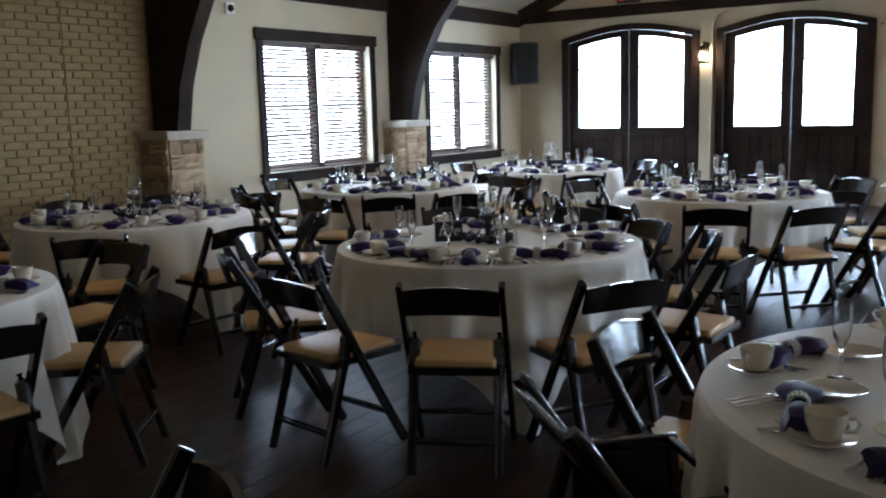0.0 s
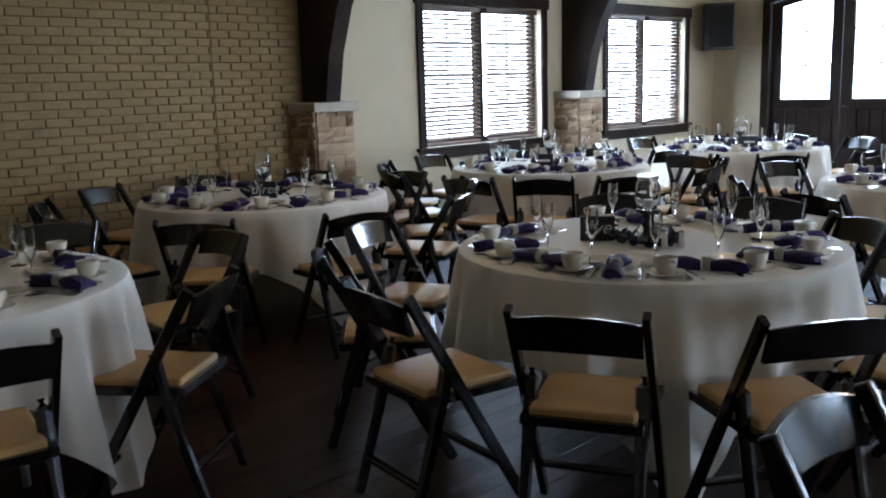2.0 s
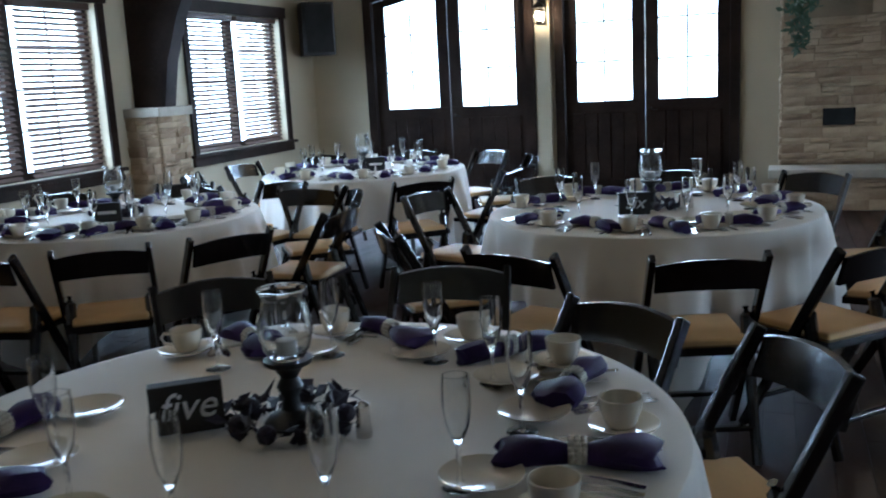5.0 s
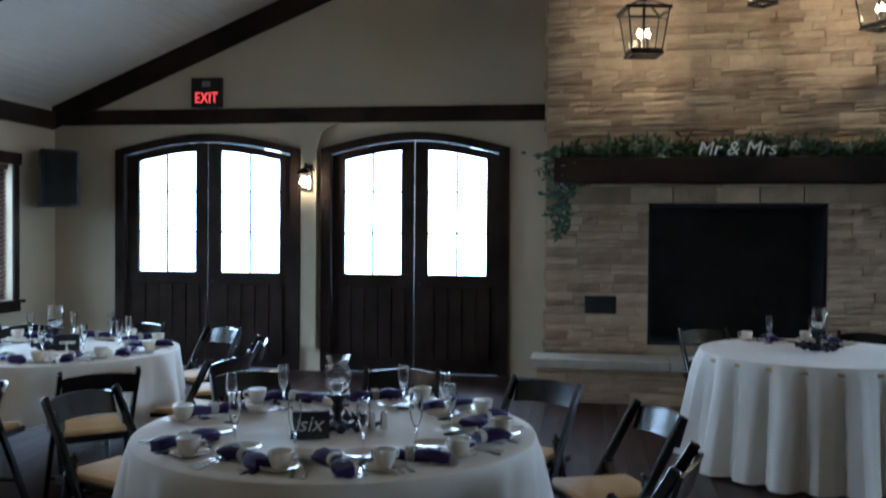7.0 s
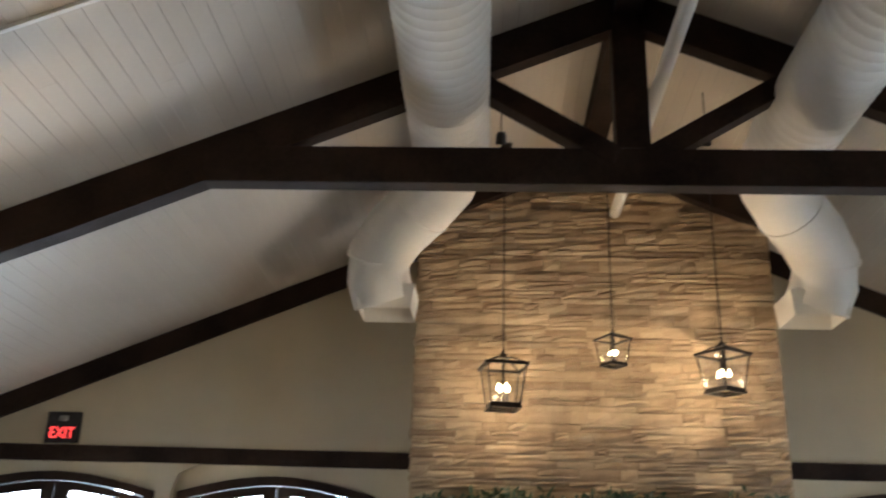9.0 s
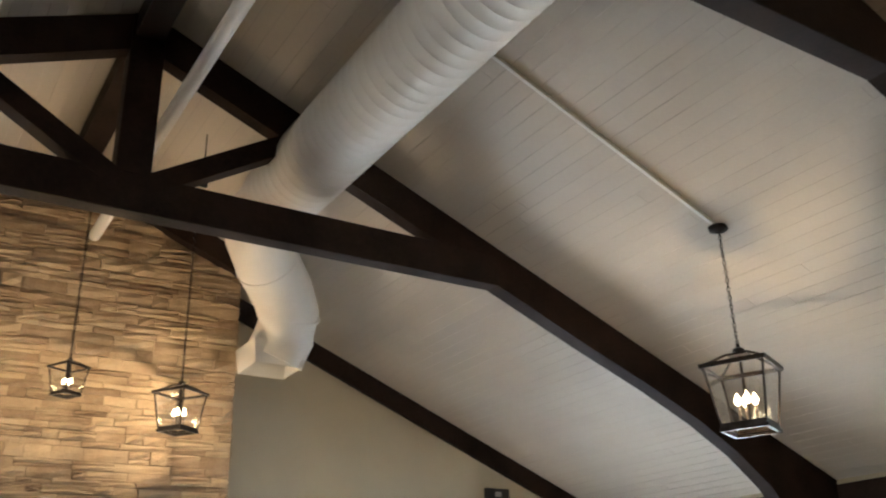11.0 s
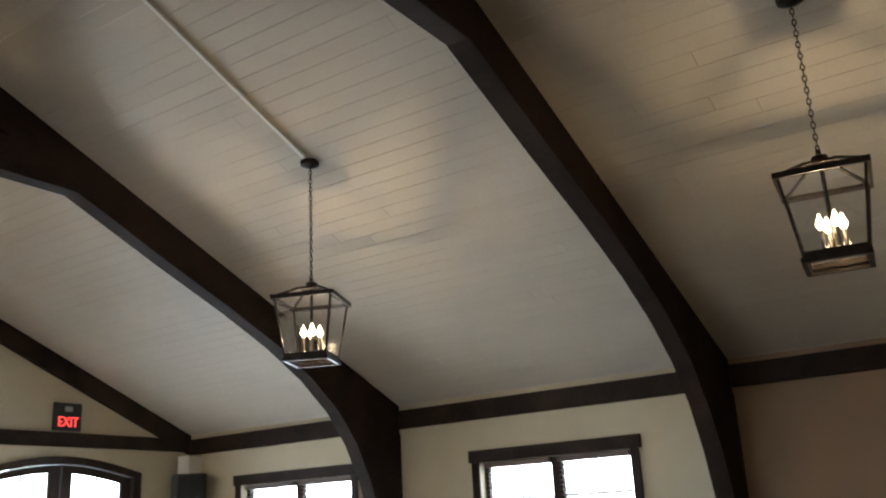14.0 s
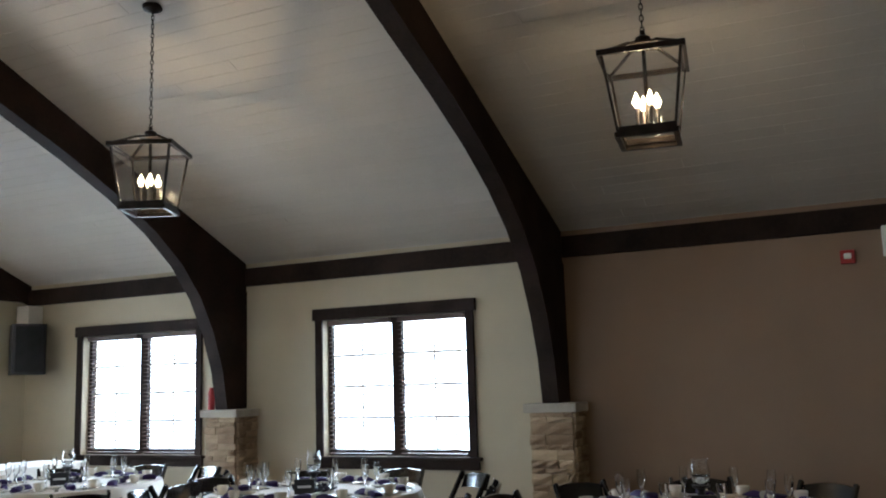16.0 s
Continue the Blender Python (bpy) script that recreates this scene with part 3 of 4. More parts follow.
for k in range(3400):
    t = random.uniform(-1, 1)
    if random.random() < 0.22:
        sx = random.choice((-1, 1))
        f = random.random() ** 1.2
        p = Vector((sx * (1.66 + random.gauss(0, 0.09 * (1.2 - f))), -0.1 + random.gauss(0, 0.05), 0.05 - 0.78 * f))
    else:
        p = Vector((t * 1.7, random.gauss(-0.02, 0.05), 0.05 + random.gauss(0, 0.05) + 0.03 * math.sin(9 * t)))
    d = Vector((random.gauss(0, 1), random.gauss(-0.4, 0.7), random.gauss(0.1, 0.7)))
    leaf(bm, p, d, random.uniform(0.06, 0.13), random.uniform(0.012, 0.026))
part("leaves", bm, M_LEAF, g, "green garland leaves")
for k, (x, z) in enumerate(((-0.98, 0.1), (-0.35, 0.06), (0.45, 0.1), (0.92, 0.07), (1.3, 0.1), (1.62, 0.05), (-1.65, -0.28), (-1.4, 0.08))):
    bm = bm_new()
    for j in range(14):
        a = j * 2.4
        r = 0.012 + 0.0035 * j
        p = Vector((x + r * math.cos(a), -0.11, z + r * math.sin(a)))
        leaf(bm, Vector((x, -0.1, z)), Vector((math.cos(a), -1.2 + 0.07 * j, math.sin(a))), 0.045 + 0.002 * j, 0.02)
    part("bloom", bm, M_BLOOM, g, "cream fabric bloom")

s = thing("wedding_sign", "white script letters standing on the mantel", "sign", pose(-0.05, CHY - 0.35, 2.355))
sm = lettering("Mr & Mrs", 0.178, 0.008, M_WHITE, 0.25)
ob = part("letters", sm, None, s)
ob.matrix_local = pose(-0.02, 0, 0.0, 90)


# ---- ducts and pipe ----
def duct(sx):
    d = thing("spiral_duct", "white painted round spiral duct below the roof", "duct", pose(sx * 1.42, 0, 5.22), "spiral ducts")
    r = 0.335
    bm = bm_new()
    n = 28
    y = -16.6
    rings = []
    while y <= -2.85:
        for dy, rr in ((0, r), (0.009, r + 0.0035), (0.018, r)):
            rings.append((y + dy, rr))
        y += 0.115
    vs = [[bm.verts.new((rr * math.cos(2 * math.pi * k / n), yy, rr * math.sin(2 * math.pi * k / n))) for k in range(n)] for yy, rr in rings]
    for a, b in zip(vs, vs[1:]):
        for k in range(n):
            bm.faces.new((a[k], a[(k + 1) % n], b[(k + 1) % n], b[k]))
    part("straight_run", bm, M_DUCT, d, smooth=True)
    # segmented elbow, out and down to the boot
    pts = [(0, -2.86, 0), (0, -2.5, -0.02), (sx * 0.09, -2.2, -0.09), (sx * 0.3, -1.92, -0.21), (sx * 0.55, -1.68, -0.36), (sx * 0.73, -1.47, -0.54), (sx * 0.75, -1.32, -0.74), (sx * 0.68, -1.24, -0.95)]
    bm = bm_new()
    tube(bm, pts, r - 0.02, 24)
    part("elbow", bm, M_DUCT, d, smooth=True)
    for i in (1, 3, 5):
        p, q = Vector(pts[i]), Vector(pts[i + 1])
        u = (q - p).normalized()
        bm = bm_new()
        tube(bm, [p - u * 0.012, p + u * 0.012], r - 0.008, 24)
        part("seam_band", bm, M_DUCT, d, smooth=True)
    bm = bm_new()
    bmesh.ops.create_cone(bm, cap_ends=False, segments=4, radius1=0.36, radius2=0.41, depth=0.24, matrix=Matrix.Translation((sx * 0.66, -1.2, -0.96)) @ Matrix.Rotation(radians(45), 4, "Z"))
    part("boot", bm, M_DUCT, d)
    for y in (-5.5, -9.3, -13.0):
        bm = bm_new()
        tube(bm, [(-0.01 * sx, y, r + 0.01), (-0.01 * sx, y, ceil_z(1.42) - 5.22)], 0.008, 6)
        part("hanger", bm, M_GREY, d)


duct(-1)
duct(1)
bm = bm_new()
tube(bm, [(0.19, -16.5, 5.22), (0.19, -1.3, 5.22)], 0.055, 14)
solid("ridge_pipe", bm, M_DUCT, "straight white pipe below the ridge", "pipe", smooth=True)


# ---- lanterns ----
def lantern(name, x, y, zb, size, rose_z, turn=0.0, power=1.0, arms=4):
    """A tapered four-sided glass lantern on a chain; zb the underside, size its width at the top."""
    t = thing(name, "dark bronze glass lantern with lit candle bulbs on a chain", "lantern", pose(x, y, zb, 0, 0, turn), "hanging lanterns")
    w, h = size / 2, size * 1.02
    b = w * 0.66
    f = size * 0.017
    for a in range(4):
        m = Matrix.Rotation(math.pi / 2 * a, 4, "Z")
        bm = bm_new()
        bar(bm, (b, b, 0.02), (w * 0.93, w * 0.93, h), 2 * f, 2 * f)
        bm.transform(m)
        part("corner_bar", bm, M_BRONZE, t)
    bm = bm_new()
    for a in range(4):
        m = Matrix.Rotation(math.pi / 2 * a, 4, "Z")
        vs = box(bm, -b - 2.5 * f, b - f, 0, b + 2.5 * f, b + 2.5 * f, size * 0.06)
        vs += box(bm, -b - f, b - 2 * f, size * 0.06, b + f, b + f, size * 0.13)
        bmesh.ops.transform(bm, matrix=m, verts=vs)
    part("bottom_frame", bm, M_BRONZE, t)
    bm = bm_new()
    for a in range(4):
        m = Matrix.Rotation(math.pi / 2 * a, 4, "Z")
        vs = box(bm, -w - f, w - 1.5 * f, h - size * 0.035, w + f, w + f, h + size * 0.035)
        bmesh.ops.transform(bm, matrix=m, verts=vs)
    part("top_frame", bm, M_BRONZE, t)
    ht = h + size * 0.2
    c = w * 0.32
    for a in range(4):
        m = Matrix.Rotation(math.pi / 2 * a, 4, "Z")
        bm = bm_new()
        bar(bm, (w, w, h), (c, c, ht), 2 * f, 2 * f)
        bm.transform(m)
        part("roof_bar", bm, M_BRONZE, t)
    bm = bm_new()
    box(bm, -c, -c, ht - f, c, c, ht + f, f * 0.4)
    part("roof_plate", bm, M_BRONZE, t)
    for a in range(4):
        m = Matrix.Rotation(math.pi / 2 * a, 4, "Z")
        bm = bm_new()
        q = [m @ Vector(p) for p in ((-b, b, 0.02), (b, b, 0.02), (w * 0.93, w * 0.93, h), (-w * 0.93, w * 0.93, h))]
        o = m @ Vector((0, 0.003, 0))
        lo = [bm.verts.new(p) for p in q]
        hi = [bm.verts.new(p + o) for p in q]
        bm.faces.new(lo)
        bm.faces.new(hi[::-1])
        for i in range(4):
            j = (i + 1) % 4
            bm.faces.new((lo[i], lo[j], hi[j], hi[i]))
        g = part("pane", bm, M_PANE, t)
        g.visible_shadow = False
    bm = bm_new()
    lathe(bm, [(0, ht + size * 0.2), (size * 0.03, ht + size * 0.19), (size * 0.035, ht + size * 0.13), (size * 0.09, ht + size * 0.1), (size * 0.1, ht + size * 0.07), (size * 0.05, ht + size * 0.04), (size * 0.06, ht), (0, ht)], 14)
    part("finial", bm, M_BRONZE, t, smooth=True)
    bm = bm_new()
    lathe(bm, [(0, size * 0.10), (size * 0.12, size * 0.10), (size * 0.13, size * 0.13), (size * 0.05, size * 0.16), (0.012, size * 0.2), (0.012, ht), (0, ht)], 14)
    part("stem", bm, M_BRONZE, t, smooth=True)
    for k in range(arms):
        a = 2 * math.pi * k / arms + 0.4
        px, py = size * 0.13 * math.cos(a), size * 0.13 * math.sin(a)
        bm = bm_new()
        lathe(bm, [(0, size * 0.15), (size * 0.032, size * 0.15), (size * 0.036, size * 0.18), (size * 0.022, size * 0.2), (size * 0.022, size * 0.42), (0, size * 0.42)], 10, Matrix.Translation((px, py, 0)))
        part("candle", bm, M_CANDLE, t)
        bm = bm_new()
        lathe(bm, [(0, size * 0.42), (size * 0.026, size * 0.43), (size * 0.054, size * 0.49), (size * 0.028, size * 0.56), (0, size * 0.63)], 10, Matrix.Translation((px, py, 0)))
        part("bulb", bm, M_BULB, t, "lit flame-shaped bulb", True)
    z, top = ht + size * 0.2, rose_z - zb - 0.03
    bm = bm_new()
    k = 0
    while z < top:
        pts = []
        for i in range(9):
            a = 2 * math.pi * i / 8
            u, v = 0.011 * math.cos(a), 0.024 * math.sin(a)
            pts.append((u, 0, z + v) if k % 2 else (0, u, z + v))
        tube(bm, pts, 0.0035, 5)
        z += 0.036
        k += 1
    part("chain", bm, M_BRONZE, t)
    bm = bm_new()
    lathe(bm, [(0, top - 0.01), (0.02, top - 0.005), (0.075, top + 0.02), (0.082, top + 0.05), (0, top + 0.06)], 20)
    part("canopy", bm, M_BRONZE, t, smooth=True)
    bulb_lamp("lantern_light", (x, y, zb + size * 0.52), LAMP_POWER * power, 0.025)


for sx in (-1, 1):
    for y, turn in ((-5.40, 24), (-9.14, 8)):
        lantern("lantern", sx * 4.1, y - 0.06, 2.865, 0.47, ceil_z(4.07) - 0.02, turn * sx)
        bm = bm_new()
        m0 = Matrix.Translation((0, 0, PEAK)) @ Matrix.Rotation(sx * math.atan(SLOPE), 4, "Y")
        L = math.hypot(4.07, 4.07 * SLOPE)
        xa, xb = sorted((sx * 0.2, sx * (L - 0.06)))
        box(bm, xa, y - 0.096, -0.03, xb, y - 0.064, -0.002, 0.004, m0)
        solid("cable_raceway", bm, M_WHITE, "thin cream cable raceway up the ceiling boards", "conduit")
lantern("lantern", -0.93, -1.6, 3.15, 0.39, ceil_z(0.93), 10, 1.7)
lantern("lantern", 0.08, -1.6, 3.57, 0.25, ceil_z(0.08), 30, 1.3)
lantern("lantern", 1.1, -1.5, 3.36, 0.36, ceil_z(1.1), 35, 1.7)

# small spotlights behind the truss on a thin cable
for x in (-0.98, 0.82):
    s = thing("spotlight", "small black spotlight hung behind the truss", "spotlight", pose(x, -2.6, 5.38), "roof spotlights")
    bm = bm_new()
    lathe(bm, [(0, 0.06), (0.03, 0.06), (0.045, 0.03), (0.05, -0.05), (0.042, -0.05), (0.035, 0.02), (0, 0.02)], 14, pose(0, 0, 0, 35))
    part("head", bm, M_BLACK, s, smooth=True)
    bm = bm_new()
    tube(bm, [(0, 0, 0.04), (0, 0, ceil_z(x) - 5.38)], 0.006, 6)
    part("rod", bm, M_BLACK, s)

# lit wall lanterns on the posts between the doors
for sx in (-1, 1):
    t = thing("wall_lantern", "small lit bronze wall lantern between the doors", "wall lamp", pose(sx * 4.475, -0.09, 2.12), "wall lanterns")
    bm = bm_new()
    box(bm, -0.05, -0.025, -0.1, 0.05, -0.002, 0.2, 0.006)
    part("backplate", bm, M_BRONZE, t)
    bm = bm_new()
    tube(bm, [(0, -0.02, 0.15), (0, -0.08, 0.2), (0, -0.14, 0.2), (0, -0.14, 0.15)], 0.009, 8)
    part("arm", bm, M_BRONZE, t, smooth=True)
    bm = bm_new()
    lathe(bm, [(0, 0.16), (0.03, 0.15), (0.1, 0.1), (0.1, 0.085), (0, 0.085)], 4, Matrix.Translation((0, -0.14, 0)) @ Matrix.Rotation(radians(45), 4, "Z"))
    part("roof", bm, M_BRONZE, t)
    bm = bm_new()
    lathe(bm, [(0.085, 0.085), (0.06, -0.08)], 4, Matrix.Translation((0, -0.14, 0)) @ Matrix.Rotation(radians(45), 4, "Z"))
    o = part("glass", bm, M_PANE, t)
    o.visible_shadow = False
    bm = bm_new()
    lathe(bm, [(0, -0.1), (0.05, -0.095), (0.07, -0.08), (0, -0.075)], 4, Matrix.Translation((0, -0.14, 0)) @ Matrix.Rotation(radians(45), 4, "Z"))
    part("base", bm, M_BRONZE, t)
    bm = bm_new()
    lathe(bm, [(0, -0.06), (0.02, -0.04), (0.028, 0.0), (0.015, 0.04), (0, 0.06)], 10, Matrix.Translation((0, -0.14, 0)))
    part("bulb", bm, M_BULB, t, "lit bulb", True)
    bulb_lamp("wall_lantern_light", (sx * 4.475, -0.23, 2.12), LAMP_POWER * 0.35, 0.06)

# ---- fixtures on the walls ----
for sx in (-1, 1):
    e = thing("exit_sign", "black exit sign with glowing red letters", "exit sign", pose(sx * 5.7, -0.03, 3.15), "exit signs")
    bm = bm_new()
    box(bm, -0.185, -0.02, -0.17, 0.185, 0.03, 0.165, 0.008)
    part("housing", bm, M_BLACK, e)
    bm = bm_new()
    box(bm, -0.05, -0.03, 0.06, 0.05, -0.02, 0.12, 0.004)
    part("test_panel", bm, M_GREY, e)
    ob = part("letters", lettering("EXIT", 0.17, 0.003, M_EXIT), None, e, "glowing red letters")
    ob.matrix_local = pose(0.0, -0.024, -0.07, 90) @ Matrix.Diagonal((0.8, 1, 1, 1))
    k = thing("loudspeaker", "black loudspeaker cabinet mounted high in the corner", "loudspeaker", pose(sx * 7.28, -0.42, 2.14, 0, 0, -sx * 35), "loudspeakers")
    bm = bm_new()
    prism(bm, [(-0.21, 0.2), (0.21, 0.2), (0.2, -0.16), (0.1, -0.2), (-0.1, -0.2), (-0.2, -0.16)], "z", -0.32, 0.32)
    part("cabinet", bm, M_BLACK, k)
    bm = bm_new()
    box(bm, -0.17, -0.215, -0.29, 0.17, -0.203, 0.29, 0.004)
    part("grille", bm, M_FIREBOX, k)
    bm = bm_new()
    tube(bm, [(0, 0.2, 0.1), (0, 0.26, 0.1), (sx * 0.1, 0.3, 0.1)], 0.02, 8)
    part("bracket", bm, M_BLACK, k)
bm = bm_new()
box(bm, 7.36, -0.3, 2.47, 7.594, -0.08, 2.72, 0.01)
solid("control_box", bm, M_WHITE, "cream box on the wall above the loudspeaker", "box")

s = thing("fire_strobe", "small red fire alarm strobe on the wall", "alarm", pose(WALL - 0.002, -10.1, 2.52, 0, 0, 90))
bm = bm_new()
box(bm, -0.06, 0.0, -0.06, 0.06, 0.04, 0.06, 0.006)
part("body", bm, M_RED, s)
bm = bm_new()
box(bm, -0.03, 0.04, -0.02, 0.03, 0.06, 0.03, 0.008)
part("lens", bm, M_WHITE, s, "clear lens")
bm = bm_new()
box(bm, 7.52, -10.62, 2.5, 7.594, -10.38, 2.76, 0.01)
solid("emergency_light", bm, M_WHITE, "pale wall box of an emergency light", "box")
s = thing("fire_strobe", "small pale fire alarm on the cream wall", "alarm", pose(-WALL + 0.002, -6.45, 2.58, 0, 0, -90))
bm = bm_new()
box(bm, -0.06, 0.0, -0.06, 0.06, 0.04, 0.06, 0.006)
part("body", bm, M_WHITE, s)
bm = bm_new()
lathe(bm, [(0, 0.075), (0.03, 0.065), (0.04, 0.04), (0, 0.04)], 12, pose(0, 0, 0, -90))
part("lens", bm, M_BRONZE, s)
bm = bm_new()
box(bm, 7.585, -5.62, 0.545, 7.597, -5.54, 0.66, 0.003)
solid("wall_outlet", bm, M_WHITE, "cream outlet plate below the window", "outlet")
b = thing("water_bottle", "red drinking bottle standing on the pier cap", "bottle", pose(7.3, -3.385, 1.331))
bm = bm_new()
lathe(bm, [(0, 0), (0.035, 0), (0.038, 0.01), (0.038, 0.19), (0.03, 0.21), (0, 0.21)], 16)
part("body", bm, M_RED, b, smooth=True)
bm = bm_new()
lathe(bm, [(0.02, 0.21), (0.025, 0.212), (0.025, 0.245), (0, 0.25)], 14)
part("cap", bm, M_RED, b, smooth=True)


# ---- folding chairs ----
def chair_proto():
    """Wooden folding chair, facing +y, the middle of its seat over the origin."""
    c = thing("folding_chair", "black lacquered wooden folding chair with tan seat pad", "chair", None, "folding chairs round the tables")
    for sx in (-1, 1):
        bm = bm_new()
        bar(bm, (sx * 0.212, 0.21, 0.0), (sx * 0.205, -0.245, 0.80), 0.026, 0.042, 0.006)
        part("back_post", bm, M_CHAIR, c)
        bm = bm_new()
        pts = [(sx * 0.178, -0.24, 0.0), (sx * 0.178, -0.15, 0.28), (sx * 0.178, -0.10, 0.46), (sx * 0.178, -0.085, 0.53), (sx * 0.178, -0.07, 0.56)]
        tube(bm, pts, [0.019, 0.021, 0.026, 0.027, 0.014], 8)
        part("leg", bm, M_CHAIR, c)
    bm = bm_new()
    n = 10
    for i in range(n):
        u0, u1 = i / n * 2 - 1, (i + 1) / n * 2 - 1
        f = lambda u: (0.195 * u, -0.262 - 0.03 * (1 - u * u) + 0.03)
        g = lambda u: 0.795 - 0.022 * u * u + 0.0
        for k in (0,):
            (xa, ya), (xb, yb) = f(u0), f(u1)
            vs = [bm.verts.new(p) for p in ((xa, ya, 0.665 + 0.012 * (1 - u0 * u0)), (xb, yb, 0.665 + 0.012 * (1 - u1 * u1)), (xb, yb - 0.035, g(u1)), (xa, ya - 0.035, g(u0)),
                                            (xa, ya + 0.018, 0.667 + 0.012 * (1 - u0 * u0)), (xb, yb + 0.018, 0.667 + 0.012 * (1 - u1 * u1)), (xb, yb - 0.017, g(u1) - 0.002), (xa, ya - 0.017, g(u0) - 0.002))]
            for q in ((0, 1, 2, 3), (5, 4, 7, 6), (3, 2, 6, 7), (1, 0, 4, 5)):
                bm.faces.new([vs[j] for j in q])
            if i == 0:
                bm.faces.new([vs[j] for j in (0, 3, 7, 4)])
            if i == n - 1:
                bm.faces.new([vs[j] for j in (1, 5, 6, 2)])
    bmesh.ops.remove_doubles(bm, verts=bm.verts, dist=1e-5)
    part("backrest", bm, M_CHAIR, c, "curved black top rail", True)
    bm = bm_new()
    prism(bm, [(-0.19, -0.19), (0.19, -0.19), (0.205, 0.21), (-0.205, 0.21)], "z", 0.412, 0.442)
    part("seat_frame", bm, M_CHAIR, c)
    bm = bm_new()
    out = [(-0.165, -0.17), (0.165, -0.17), (0.185, 0.195), (-0.185, 0.195)]
    prism(bm, out, "z", 0.4425, 0.468)
    es = [e for e in bm.edges if min(v.co.z for v in e.verts) > 0.46 or abs(e.verts[0].co.z - e.verts[1].co.z) > 0.01]
    bmesh.ops.bevel(bm, geom=es, offset=0.012, segments=3, affect="EDGES", profile=0.5)
    part("seat_pad", bm, M_SEAT, c, "tan vinyl seat pad", True)
    bm = bm_new()
    bar(bm, (-0.205, 0.125, 0.15), (0.205, 0.125, 0.15), 0.03, 0.02, 0.004)
    part("front_stretcher", bm, M_CHAIR, c)
    bm = bm_new()
    bar(bm, (-0.175, -0.2, 0.13), (0.175, -0.2, 0.13), 0.03, 0.02, 0.004)
    part("rear_stretcher", bm, M_CHAIR, c)
    bm = bm_new()
    bar(bm, (-0.2, -0.12, 0.4), (0.2, -0.12, 0.4), 0.03, 0.018, 0.003)
    part("seat_rail", bm, M_CHAIR, c)
    return c


CHAIR = chair_proto()
chair_used = [False]


def chair(x, y, yaw):
    m = pose(x, y, 0, 0, 0, yaw)
    if not chair_used[0]:
        chair_used[0] = True
        CHAIR.matrix_world = m
        return CHAIR
    return copy_thing(CHAIR, m)


def chairs_round(cx, cy, angles, r=1.16, jitter=5.0):
    for a in angles:
        a, rr = a if isinstance(a, tuple) else (a, r + random.uniform(-0.03, 0.04))
        b = radians(a)
        chair(cx + rr * math.cos(b), cy + rr * math.sin(b), a + 90 + random.uniform(-jitter, jitter))


def high_chair(x, y, yaw):
    """A child's wooden high chair, facing +y, with level arms and a low back between swept posts."""
    c = thing("high_chair", "black stained wooden high chair drawn up to the table", "high chair", pose(x, y, 0, 0, 0, yaw))
    for sx in (-1, 1):
        bm = bm_new()
        bar(bm, (sx * 0.235, 0.2, 0), (sx * 0.2, 0.13, 0.6), 0.034, 0.034, 0.006)
        part("front_leg", bm, M_CHAIR, c)
        bm = bm_new()
        bar(bm, (sx * 0.235, -0.3, 0), (sx * 0.2, -0.15, 0.6), 0.034, 0.034, 0.006)
        part("rear_leg", bm, M_CHAIR, c)
        bm = bm_new()
        tube(bm, [(sx * 0.2, -0.1, 0.585), (sx * 0.2, -0.14, 0.605), (sx * 0.203, -0.18, 0.65), (sx * 0.207, -0.225, 0.715), (sx * 0.21, -0.265, 0.775), (sx * 0.21, -0.285, 0.8)],
             [0.02, 0.024, 0.024, 0.024, 0.026, 0.018], 10)
        part("back_post", bm, M_CHAIR, c, smooth=True)
        bm = bm_new()
        box(bm, sx * 0.2 - 0.017, -0.14, 0.58, sx * 0.2 + 0.017, 0.15, 0.612, 0.008)
        part("arm", bm, M_CHAIR, c, smooth=True)
        bm = bm_new()
        box(bm, sx * 0.2 - 0.008, -0.14, 0.42, sx * 0.2 + 0.008, 0.13, 0.581, 0.003)
        part("side_panel", bm, M_CHAIR, c)
        bm = bm_new()
        bar(bm, (sx * 0.228, 0.175, 0.19), (sx * 0.228, -0.255, 0.19), 0.02, 0.03, 0.004)
        part("side_stretcher", bm, M_CHAIR, c)
    bm = bm_new()
    box(bm, -0.2, -0.01, -0.055, 0.2, 0.012, 0.055, 0.008, pose(0, -0.262, 0.735, 33))
    part("backrest", bm, M_CHAIR, c, smooth=True)
    bm = bm_new()
    box(bm, -0.195, -0.15, 0.405, 0.195, 0.13, 0.425, 0.006)
    part("seat", bm, M_CHAIR, c)
    bm = bm_new()
    box(bm, -0.185, 0.115, 0.585, 0.185, 0.14, 0.61, 0.006)
    part("front_rail", bm, M_CHAIR, c)
    bm = bm_new()
    bar(bm, (-0.22, 0.168, 0.24), (0.22, 0.168, 0.24), 0.02, 0.05, 0.004)
    part("footrest", bm, M_CHAIR, c)


# ---- round tables ----
TOP, RT = 0.76, 0.82


